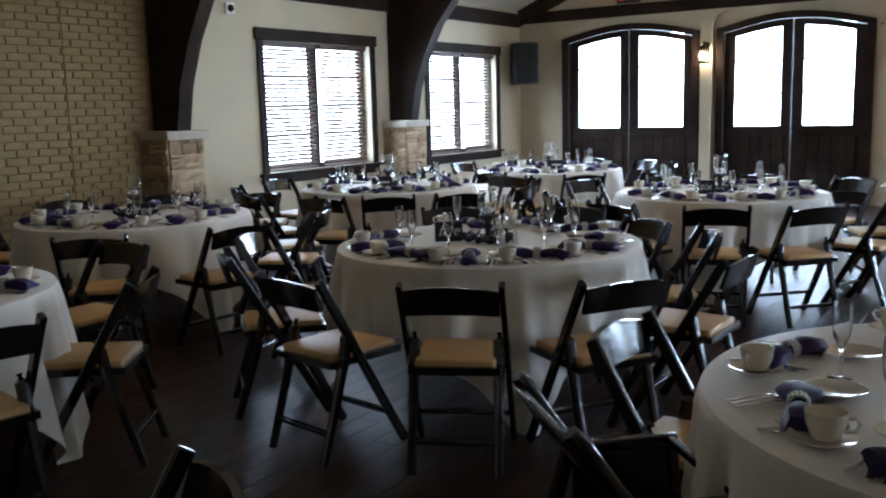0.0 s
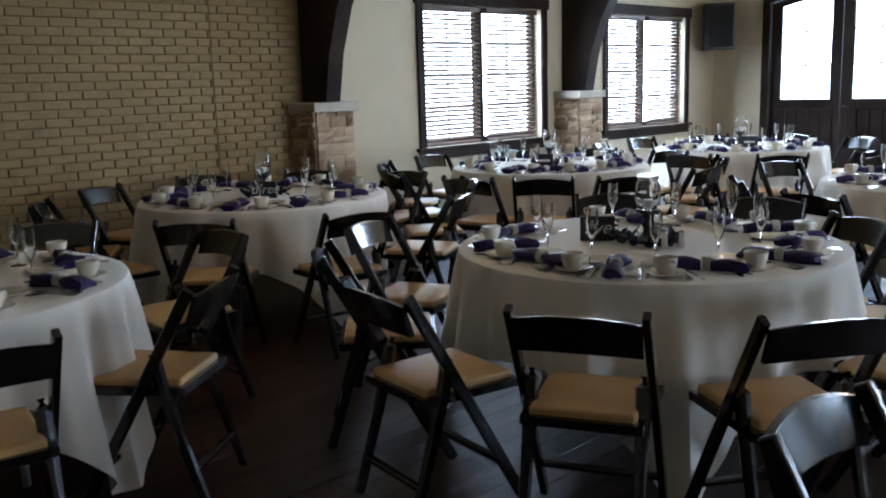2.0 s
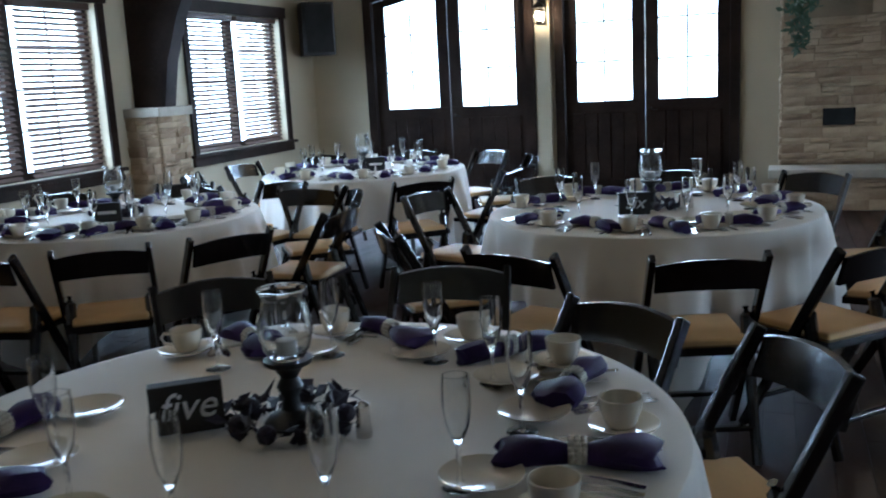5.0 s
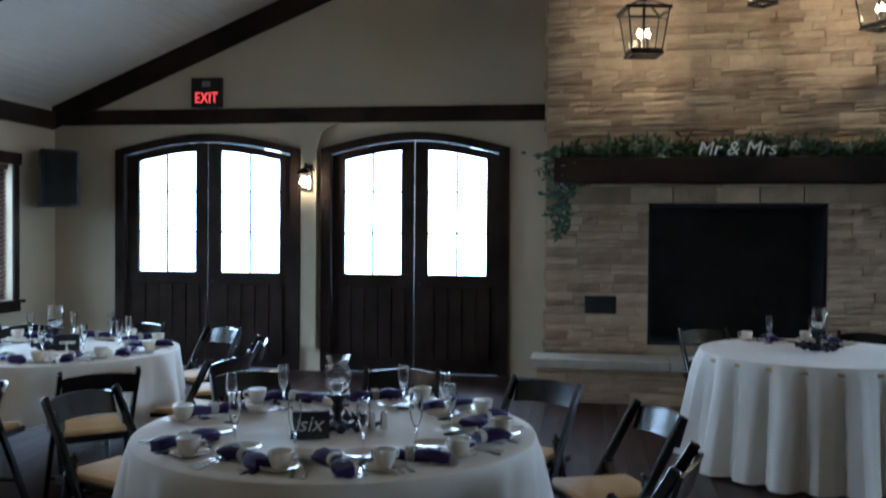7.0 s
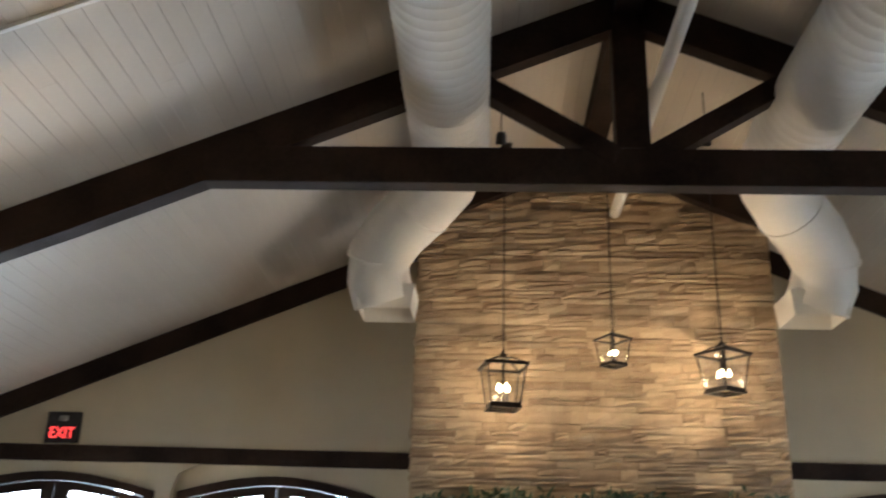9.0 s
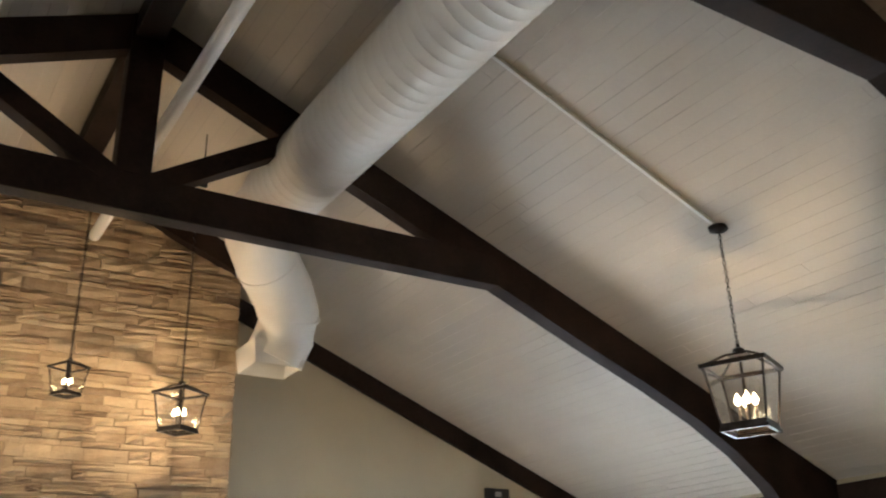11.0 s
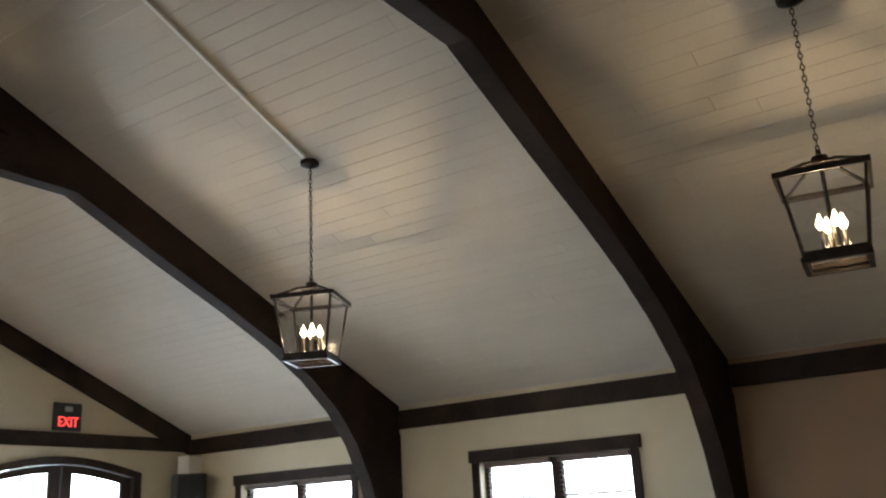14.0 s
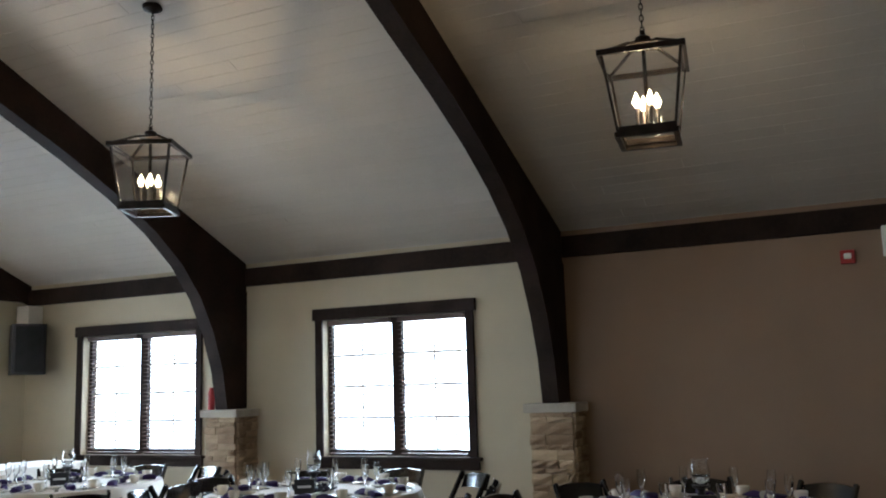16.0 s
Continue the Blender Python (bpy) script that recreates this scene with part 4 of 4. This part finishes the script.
def cloth_mesh(r, top, folds, amp, seed, half=0.0, power=0.75):
    """A cloth over a round top: cut square with the given half side, so that its corners hang lower; 0 for a round cloth to the floor."""
    rnd = random.Random(seed)
    bm = bm_new()
    n = 216
    ph = [rnd.uniform(0, 6.28) for _ in range(6)]
    fs = [folds, folds * 2 + 1, folds // 2 + 1]

    def hang(a):
        if not half:
            return top - 0.014
        edge = half / max(abs(math.cos(a)), abs(math.sin(a)))
        return min(top - 0.014, edge - r + 0.012 * math.sin(7 * a + ph[4]))

    def wave(a, t):
        s = math.sin(fs[0] * a + ph[0] + 0.7 * math.sin(3 * a + ph[3]))
        s = s * abs(s) ** 0.3 + 0.35 * math.sin(fs[1] * a + ph[1]) + 0.5 * math.sin(fs[2] * a + ph[2])
        return amp * s * t ** power

    rings = [[bm.verts.new((0, 0, top))]]
    for q in (0.3, 0.6, 0.85, 0.95):
        rings.append([bm.verts.new((r * q * math.cos(2 * math.pi * k / n), r * q * math.sin(2 * math.pi * k / n), top + 0.0014 * math.sin(5 * k / n * 6.28 + 9 * q))) for k in range(n)])
    for rr, dz in ((r - 0.014, 0.0008), (r - 0.004, 0.004), (r, 0.012)):
        rings.append([bm.verts.new((rr * math.cos(2 * math.pi * k / n), rr * math.sin(2 * math.pi * k / n), top - dz)) for k in range(n)])
    for t in [k / 10 for k in range(1, 11)]:
        ring = []
        for k in range(n):
            a = 2 * math.pi * k / n
            d = hang(a)
            u = d * t / 0.75
            c = abs(math.sin(2 * a)) if half else 1.0
            rr = r + 0.004 + (0.03 + 0.07 * c * c) * u + wave(a, u) * (0.8 + 0.5 * c)
            ring.append(bm.verts.new((rr * math.cos(a), rr * math.sin(a), top - 0.012 - (d - 0.012) * t)))
        rings.append(ring)
    for k in range(n):
        bm.faces.new((rings[0][0], rings[1][k], rings[1][(k + 1) % n]))
    for a, b in zip(rings[1:], rings[2:]):
        for k in range(n):
            bm.faces.new((a[k], b[k], b[(k + 1) % n], a[(k + 1) % n]))
    return mesh("tablecloth", bm, M_CLOTH, True)


CLOTHS = [cloth_mesh(RT, TOP, 17, 0.05, k, 1.17) for k in range(3)]


def table_proto():
    t = thing("round_table", "round folding banquet table under a white cloth", "table", None, "round banquet tables")
    bm = bm_new()
    lathe(bm, [(0, 0.715), (RT - 0.03, 0.715), (RT - 0.02, 0.72), (RT - 0.02, 0.742), (RT - 0.03, 0.747), (0, 0.747)], 40)
    part("tabletop", bm, M_SEAT, t)
    for k in range(4):
        a = radians(45 + 90 * k)
        bm = bm_new()
        tube(bm, [(0.45 * math.cos(a), 0.45 * math.sin(a), 0), (0.42 * math.cos(a), 0.42 * math.sin(a), 0.715)], 0.016, 8)
        part("leg", bm, M_GREY, t)
    return t


TABLE = table_proto()
table_used = [False]


# ---- place settings: one of each, then copies ----
def cup_mesh():
    bm = bm_new()
    lathe(bm, [(0, 0.004), (0.026, 0.002), (0.03, 0.006), (0.041, 0.035), (0.044, 0.062), (0.0415, 0.062), (0.038, 0.036), (0.027, 0.01), (0, 0.009)], 24)
    tube(bm, [(0.041, 0, 0.05), (0.058, 0, 0.053), (0.066, 0, 0.042), (0.06, 0, 0.026), (0.038, 0, 0.02)], 0.0042, 6)
    return mesh("coffee_cup", bm, M_CHINA, True)


def dish_mesh(r, name):
    bm = bm_new()
    lathe(bm, [(0, 0.003), (r * 0.5, 0.002), (r * 0.55, 0.004), (r * 0.97, 0.014), (r, 0.0165), (r * 0.985, 0.0175), (r * 0.6, 0.008), (0, 0.0065)], 32)
    return mesh(name, bm, M_CHINA, True)


def flute_mesh():
    bm = bm_new()
    lathe(bm, [(0, 0.0), (0.032, 0.001), (0.03, 0.004), (0.007, 0.008), (0.0042, 0.02), (0.0042, 0.075), (0.009, 0.085), (0.021, 0.115), (0.0255, 0.15), (0.0245, 0.185), (0.023, 0.205),
               (0.0208, 0.205), (0.0222, 0.185), (0.0231, 0.15), (0.0185, 0.117), (0.007, 0.092), (0, 0.09)], 20)
    return mesh("champagne_flute", bm, M_GLASS, True)


def flatware(kind):
    bm = bm_new()
    def strip(ws, dz=0.0):
        a = []
        for y, w, z in ws:
            a.append([bm.verts.new((-w, y, z + 0.0025 + dz)), bm.verts.new((w, y, z + 0.0025 + dz)), bm.verts.new((w * 0.7, y, z)), bm.verts.new((-w * 0.7, y, z))])
        for p, q in zip(a, a[1:]):
            for k in range(4):
                bm.faces.new((p[k], p[(k + 1) % 4], q[(k + 1) % 4], q[k]))
        bm.faces.new(a[0][::-1])
        bm.faces.new(a[-1])
    if kind == "fork":
        strip([(-0.095, 0.007, 0.001), (-0.08, 0.0085, 0.001), (-0.03, 0.004, 0.006), (0.03, 0.0035, 0.006), (0.042, 0.011, 0.003), (0.06, 0.012, 0.001)])
        for k in range(4):
            x = -0.0102 + 0.0068 * k
            vs = box(bm, x - 0.0018, 0.058, 0.001, x + 0.0018, 0.098, 0.0032)
    elif kind == "knife":
        strip([(-0.105, 0.007, 0.001), (-0.09, 0.009, 0.001), (-0.01, 0.006, 0.004), (0.0, 0.006, 0.003), (0.01, 0.010, 0.001), (0.085, 0.010, 0.001), (0.108, 0.003, 0.001)])
    else:
        strip([(-0.085, 0.006, 0.001), (-0.07, 0.008, 0.001), (-0.02, 0.004, 0.006), (0.035, 0.0035, 0.006), (0.045, 0.012, 0.003), (0.06, 0.017, 0.001), (0.078, 0.016, 0.001), (0.088, 0.007, 0.003)])
    return mesh(kind, bm, M_STEEL, True)


def napkin_lobe(seed, l, w):
    rnd = random.Random(seed)
    bm = bm_new()
    n, m = 9, 12
    ph = rnd.uniform(0, 6)
    rings = []
    for i in range(n):
        t = i / (n - 1)
        wid = w * (0.3 + 0.7 * math.sin(min(1, t * 1.15) * math.pi * 0.56)) * (1 if t < 0.93 else 0.8)
        hei = 0.019 + 0.006 * math.sin(t * 3.1)
        ring = []
        for k in range(m):
            a = 2 * math.pi * k / m
            f = 1 + 0.17 * math.sin(3 * a + ph + 3 * t) * t + 0.1 * math.sin(5 * a + ph * 2) * t
            ring.append(bm.verts.new((wid * f * math.cos(a), 0.012 + l * t + 0.012 * math.sin(2 * a + ph) * t * t, max(0.0012, hei + hei * f * math.sin(a)))))
        rings.append(ring)
    for a, b in zip(rings, rings[1:]):
        for k in range(m):
            bm.faces.new((a[k], a[(k + 1) % m], b[(k + 1) % m], b[k]))
    bm.faces.new(rings[0][::-1])
    bm.faces.new(rings[-1])
    return mesh("napkin_wing", bm, M_PURPLE, True)


def ring_mesh():
    bm = bm_new()
    for k in range(14):
        a = 2 * math.pi * k / 14
        for dy in (-0.012, 0.0, 0.012):
            bmesh.ops.create_icosphere(bm, subdivisions=1, radius=0.0066, matrix=Matrix.Translation((0.022 * math.cos(a), dy, 0.027 + 0.022 * math.sin(a))))
    return mesh("napkin_ring", bm, M_PEARL, True)


def packet_mesh():
    bm = bm_new()
    box(bm, -0.026, -0.038, 0.0005, 0.026, 0.038, 0.009, 0.004)
    return mesh("favour_packet", bm, M_PAPER, True)


ME_CUP, ME_SAUCER, ME_PLATE, ME_FLUTE = cup_mesh(), dish_mesh(0.072, "saucer"), dish_mesh(0.078, "side_plate"), flute_mesh()
ME_FORK, ME_KNIFE, ME_SPOON, ME_RING, ME_PACKET = flatware("fork"), flatware("knife"), flatware("spoon"), ring_mesh(), packet_mesh()
WINGS = [napkin_lobe(k, 0.12 + 0.012 * (k % 2), 0.042 + 0.008 * (k % 3)) for k in range(6)]


def put(name, me, m, label, category, group):
    ob = new(name, me)
    ob.matrix_world = m
    return tagged(ob, label, category, group)


def setting(cx, cy, a, rnd, top=TOP):
    """One place, seen from the chair: forks, napkin, packet, knife and spoon, cup; plate and flute behind."""
    base = pose(cx, cy, top + 0.0025, 0, 0, a + 90)     # +y towards the middle of the table, +x to the guest's right

    def at(x, y, rz=0.0, z=0.0):
        return base @ pose(x + rnd.uniform(-0.008, 0.008), y + rnd.uniform(-0.008, 0.008), z, 0, 0, rz + rnd.uniform(-6, 6))

    put("saucer", ME_SAUCER, at(0.165, -0.66), "cream china saucer on the white tablecloth", "saucer", "saucers")
    m = base @ pose(0.165, -0.66, 0.0072, 0, 0, rnd.uniform(-60, 60))
    put("coffee_cup", ME_CUP, m, "cream china coffee cup standing on its saucer", "cup", "coffee cups")
    put("side_plate", ME_PLATE, at(-0.13, -0.49), "cream china side plate on the white tablecloth", "plate", "side plates")
    put("champagne_flute", ME_FLUTE, at(0.10, -0.47), "empty clear glass champagne flute", "glass", "champagne flutes")
    for x in (-0.13, -0.105, -0.08)[: 2 + (rnd.random() < 0.6)]:
        put("fork", ME_FORK, at(x - 0.005, -0.67), "polished steel dinner fork on the tablecloth", "fork", "forks")
    put("knife", ME_KNIFE, at(0.078, -0.66), "polished steel dinner knife on the tablecloth", "knife", "knives")
    put("spoon", ME_SPOON, at(0.1, -0.66), "polished steel teaspoon on the tablecloth", "spoon", "spoons")
    put("favour_packet", ME_PACKET, at(0.048, -0.675), "small clear favour packet beside the knife", "packet", "favour packets")
    turn = rnd.choice((0, 15, -20, 50, 60, -55, 75))
    nk = thing("napkin", "purple satin napkin gathered in a pearl ring", "napkin", at(-0.01, -0.63, turn), "purple napkins")
    for s2 in (0, 180):
        ob = part("wing", rnd.choice(WINGS), None, nk)
        ob.matrix_local = pose(0, 0, 0, 0, 0, s2)
    part("ring", ME_RING, None, nk, "pearl beaded napkin ring")


def vase_proto():
    v = thing("centrepiece", "clear glass hurricane vase on a black pedestal", "vase", None, "table centrepieces")
    bm = bm_new()
    lathe(bm, [(0, 0), (0.055, 0.0), (0.06, 0.008), (0.05, 0.02), (0.022, 0.035), (0.016, 0.06), (0.028, 0.085), (0.018, 0.105), (0.03, 0.125), (0.05, 0.135), (0.052, 0.145), (0, 0.145)], 24)
    part("pedestal", bm, M_BLACK, v, "turned black pedestal", True)
    bm = bm_new()
    lathe(bm, [(0, 0.147), (0.035, 0.147), (0.05, 0.17), (0.058, 0.21), (0.05, 0.255), (0.043, 0.272), (0.05, 0.292), (0.053, 0.296), (0.0505, 0.296), (0.0405, 0.272), (0.0475, 0.255), (0.0552, 0.21), (0.0475, 0.172), (0.03, 0.153), (0, 0.152)], 28)
    part("glass", bm, M_GLASS, v, "clear glass hurricane bowl", True)
    bm = bm_new()
    lathe(bm, [(0, 0.154), (0.022, 0.154), (0.022, 0.185), (0, 0.187)], 16)
    part("candle", bm, M_WHITE, v, "short white candle", True)
    return v


def wreath_proto():
    bm = bm_new()
    for k in range(90):
        a = random.uniform(0, 6.283)
        r = random.gauss(0.115, 0.02)
        p = Vector((r * math.cos(a), r * math.sin(a), random.uniform(0.004, 0.03)))
        leaf(bm, p, Vector((random.gauss(0, 1), random.gauss(0, 1), abs(random.gauss(0.25, 0.3)))), random.uniform(0.03, 0.06), random.uniform(0.01, 0.018))
    for k in range(7):
        a = 2 * math.pi * k / 7
        bmesh.ops.create_icosphere(bm, subdivisions=2, radius=0.021, matrix=Matrix.Translation((0.115 * math.cos(a), 0.115 * math.sin(a), 0.0215)))
    return mesh("flower_wreath", bm, M_DARKLEAF)


def shaker_mesh():
    bm = bm_new()
    lathe(bm, [(0, 0), (0.016, 0), (0.017, 0.004), (0.013, 0.05), (0.014, 0.055), (0.014, 0.066), (0.008, 0.072), (0, 0.073)], 14)
    return mesh("shaker", bm, M_STEEL, True)


VASE, ME_WREATH, ME_SHAKER = vase_proto(), wreath_proto(), shaker_mesh()
vase_used = [False]


def table_sign(cx, cy, ox, oy, yaw, word):
    s = thing("table_sign", "black block table sign" + (" reading %s in white script" % word if word else " with white lettering"), "sign", pose(cx + ox, cy + oy, TOP + 0.003, 0, 0, yaw), "table signs")
    bm = bm_new()
    box(bm, -0.075, 0, 0, 0.075, 0.035, 0.108, 0.002)
    part("block", bm, M_BLACK, s)
    if word:
        ob = part("word", lettering(word, 0.085, 0.0012, M_CHALK, 0.3), None, s, "white script word")
        ob.matrix_local = pose(0, -0.0015, 0.058, 90)
    else:
        bm = bm_new()
        box(bm, -0.05, -0.0015, 0.045, 0.05, -0.0002, 0.062)
        part("word", bm, M_CHALK, s, "white lettering")


def dressed_table(cx, cy, chairs, word="", sign_at=(0.0, -0.22), sign_yaw=0, seed=0, chair_r=1.16, places=None, corner=None):
    rnd = random.Random(seed + 50)
    m = pose(cx, cy, 0, 0, 0, rnd.uniform(0, 360))
    if table_used[0]:
        copy_thing(TABLE, m)
    else:
        table_used[0] = True
        TABLE.matrix_world = m
    put("tablecloth", CLOTHS[seed % 3], m if corner is None else pose(cx, cy, 0, 0, 0, corner - 45), "white cotton tablecloth falling in folds to the floor", "tablecloth", "white tablecloths")
    chairs_round(cx, cy, chairs, chair_r)
    for a in (places or [c[0] if isinstance(c, tuple) else c for c in chairs]):
        setting(cx, cy, a, rnd)
    v = pose(cx, cy, TOP + 0.002, 0, 0, rnd.uniform(0, 90))
    if vase_used[0]:
        copy_thing(VASE, v)
    else:
        vase_used[0] = True
        VASE.matrix_world = v
    put("flower_wreath", ME_WREATH, v, "dark purple flower wreath round the pedestal", "wreath", "flower wreaths")
    for k in (-1, 1):
        o = Vector((0.16 + 0.02 * k, -0.06 + 0.03 * k)) if seed % 2 else Vector((0.17 + 0.02 * k, 0.02 * k))
        put("shaker", ME_SHAKER, pose(cx + o.x, cy + o.y, TOP + 0.003), "small steel salt or pepper shaker", "shaker", "salt and pepper shakers")
    table_sign(cx, cy, sign_at[0], sign_at[1], sign_yaw, word)


ring10 = lambda a: [a + 36 * k for k in range(10)]
dressed_table(-2.8, -9.25, [-160, -128, -95, -66, -37, -4, (32, 0.95), (60, 0.84), 95, 130], "five", (-0.19, -0.10), 38, 1, corner=-50)
dressed_table(-2.44, -6.22, [-140, -105, -75, -49, -15, 20, 55, 90, 125, 165], "six", (-0.05, -0.22), 16, 2, corner=-80)
dressed_table(-5.82, -9.19, ring10(-49), "three", (0.16, -0.1), 45, 3)
dressed_table(-5.48, -6.56, [-76, -53, -29, 4, 40, 75, 110, 145, 180, 215, 250], "", (0.1, -0.2), 30, 4)
dressed_table(-5.0, -4.15, [-80, -49, -14, 22, 58, 94, 130, 166, 202, 240], "", (0.15, -0.1), 25, 5)
dressed_table(-4.5, -11.7, [(-5, 1.0), (40, 0.98), 90, 135, 180, 225, 270, 315], "", (0.0, -0.2), 40, 6)
dressed_table(-0.25, -10.93, [(174, 0.9), (97, 0.9), 62, 28, -6, -38, -72, -106], "", (0.0, -0.2), 30, 7, 0.98,
              [218, 174, 114, 84, 48, 10, -30, -70, -106])
high_chair(-1.06, -11.42, -46)
dressed_table(4.6, -9.26, ring10(10), "", (-0.2, -0.05), -80, 8)
dressed_table(5.0, -6.3, ring10(0), "", (-0.2, -0.05), -60, 9)
dressed_table(5.1, -3.6, ring10(15), "", (-0.18, -0.1), -45, 10)
chair(-1.72, -12.55, 150)

# ---- sweetheart table with a pleated skirt before the hearth ----
SW = (0.17, -3.3)
t = copy_thing(TABLE, pose(SW[0], SW[1], 0, 0, 0, 20))
tagged(t, "round table under a pleated white skirt before the hearth")
put("tablecloth", cloth_mesh(0.8, TOP + 0.012, 22, 0.04, 9, 0.0, 0.45), pose(SW[0], SW[1], 0), "white tablecloth with deep pleated skirt", "tablecloth", "white tablecloths")
rs = random.Random(4)
for a in (70, 110):
    setting(SW[0], SW[1], a, rs, TOP + 0.012)
    chair(SW[0] + 1.05 * math.cos(radians(a + (a - 90) * 0.6)), SW[1] + 1.05 * math.sin(radians(a + (a - 90) * 0.6)), a + 90)
copy_thing(VASE, pose(SW[0] + 0.02, SW[1] + 0.1, TOP + 0.014, 0, 0, 0))
put("flower_wreath", ME_WREATH, pose(SW[0] + 0.02, SW[1] + 0.1, TOP + 0.014), "dark purple flower wreath round the pedestal", "wreath", "flower wreaths")

# ---- long cloth-covered table by the far wall ----
lt = thing("buffet_table", "long table under a white cloth by the wall", "table", pose(6.3, -1.15, 0))
bm = bm_new()
box(bm, -0.9, -0.36, 0.71, 0.9, 0.36, 0.745, 0.004)
part("tabletop", bm, M_SEAT, lt)
for sx in (-1, 1):
    for sy in (-1, 1):
        bm = bm_new()
        tube(bm, [(sx * 0.8, sy * 0.28, 0), (sx * 0.8, sy * 0.28, 0.71)], 0.016, 8)
        part("leg", bm, M_GREY, lt)
bm = bm_new()
box(bm, -0.93, -0.39, 0.03, 0.93, 0.39, 0.76, 0.012)
bmesh.ops.delete(bm, geom=[f for f in bm.faces if f.normal.z < -0.9], context="FACES")
ob = new("tablecloth", mesh("tablecloth", bm, M_CLOTH, True))
ob.location = (6.3, -1.15, 0)
tagged(ob, "white cloth over the long table", "tablecloth", "white tablecloths")

# ---- bricks and floor boards ----
CL, CHB = 0.203, 0.0677


def brick_mesh(l, seed):
    rnd = random.Random(seed)
    bm = bm_new()
    box(bm, 0, -l / 2, -CHB / 2 + 0.005, 0.014, l / 2, CHB / 2 - 0.005)
    for v in bm.verts:
        v.co += Vector((rnd.uniform(-0.002, 0.002) if v.co.x > 0.01 else 0, rnd.uniform(-0.002, 0.002), rnd.uniform(-0.0015, 0.0015)))
    es = [e for e in bm.edges if all(v.co.x > 0.01 for v in e.verts)]
    bmesh.ops.bevel(bm, geom=es, offset=0.003, segments=1, affect="EDGES")
    return mesh("brick", bm, M_BRICK)


BRICKS = [brick_mesh(CL - 0.01, k) for k in range(6)]
rest_v, rest_f = [], []
rows = int(2.74 / CHB)
count = 0
for j in range(rows):
    z = 0.0 + (j + 0.5) * CHB
    y = BACK + (CL / 2 if j % 2 else 0)
    while y < -7.62:
        yc = y + CL / 2
        if yc + CL / 2 < -7.56 and abs(yc + 8.44) > 0.02:
            if -10.6 < yc < -7.6 and 1.0 < z < 2.3 and count < 300:
                ob = new("brick", BRICKS[(j * 7 + int(yc * 31)) % 6])
                ob.parent = brick_wall
                ob.location = (-WALL - 0.012, yc, z)
                count += 1
            else:
                b = len(rest_v)
                a, c = yc - CL / 2 + 0.005, yc + CL / 2 - 0.005
                z0, z1 = z - CHB / 2 + 0.005, z + CHB / 2 - 0.005
                x = -WALL - 0.012
                d = 0.014 + random.uniform(-0.002, 0.002)
                e = 0.003
                rest_v += [(x, a, z0), (x, c, z0), (x, c, z1), (x, a, z1), (x + d, a + e, z0 + e), (x + d, c - e, z0 + e), (x + d, c - e, z1 - e), (x + d, a + e, z1 - e)]
                rest_f += [(b + 4, b + 5, b + 6, b + 7), (b, b + 1, b + 5, b + 4), (b + 1, b + 2, b + 6, b + 5), (b + 2, b + 3, b + 7, b + 6), (b + 3, b, b + 4, b + 7)]
        y += CL
me = bpy.data.meshes.new("brick_courses")
me.from_pydata(rest_v, [], rest_f)
me.materials.append(M_BRICKS)
ob = new("brick_courses", me)
ob.parent = brick_wall
tagged(ob, "yellow painted bricks", kind="stuff")
bm = bm_new()
box(bm, -WALL - 0.002, -8.452, 0.0, -WALL + 0.009, -8.44, 2.74)
part("control_joint", bm, M_MORTAR, brick_wall, "dark vertical control joint")

floor_ob = bpy.data.objects["floor"]
fv, ff = [], []
BW = 0.127
count = 0
x = -WALL
nx = int(2 * WALL / BW) + 1
for i in range(nx):
    x0, x1 = x, min(x + BW, WALL)
    y0 = BACK
    y1 = BACK + random.uniform(0.3, 1.2)
    while y0 < 0:
        e = min(y1, 0.2)
        near = -4.2 < x0 < -0.8 and e > -13.2 and y0 < -6.5
        if near and count < 300:
            bm = bm_new()
            box(bm, x0 + 0.0012, y0 + 0.001, -0.012, x1 - 0.0012, e - 0.001, 0.0)
            ob = part("board", bm, M_FLOOR1, floor_ob)
            count += 1
        else:
            b = len(fv)
            fv += [(x0 + 0.0012, y0 + 0.001, -0.012), (x1 - 0.0012, y0 + 0.001, -0.012), (x1 - 0.0012, e - 0.001, -0.012), (x0 + 0.0012, e - 0.001, -0.012),
                   (x0 + 0.0012, y0 + 0.001, 0), (x1 - 0.0012, y0 + 0.001, 0), (x1 - 0.0012, e - 0.001, 0), (x0 + 0.0012, e - 0.001, 0)]
            ff += [(b + 4, b + 5, b + 6, b + 7), (b, b + 1, b + 5, b + 4), (b + 1, b + 2, b + 6, b + 5), (b + 2, b + 3, b + 7, b + 6), (b + 3, b, b + 4, b + 7)]
        y0, y1 = e, e + random.uniform(0.6, 1.5)
        if e >= 0.2:
            break
    x += BW
me = bpy.data.meshes.new("floor_boards")
me.from_pydata(fv, [], ff)
me.materials.append(M_FLOOR)
ob = new("floor_boards", me)
ob.parent = floor_ob
tagged(ob, "dark brown floor boards", kind="stuff")
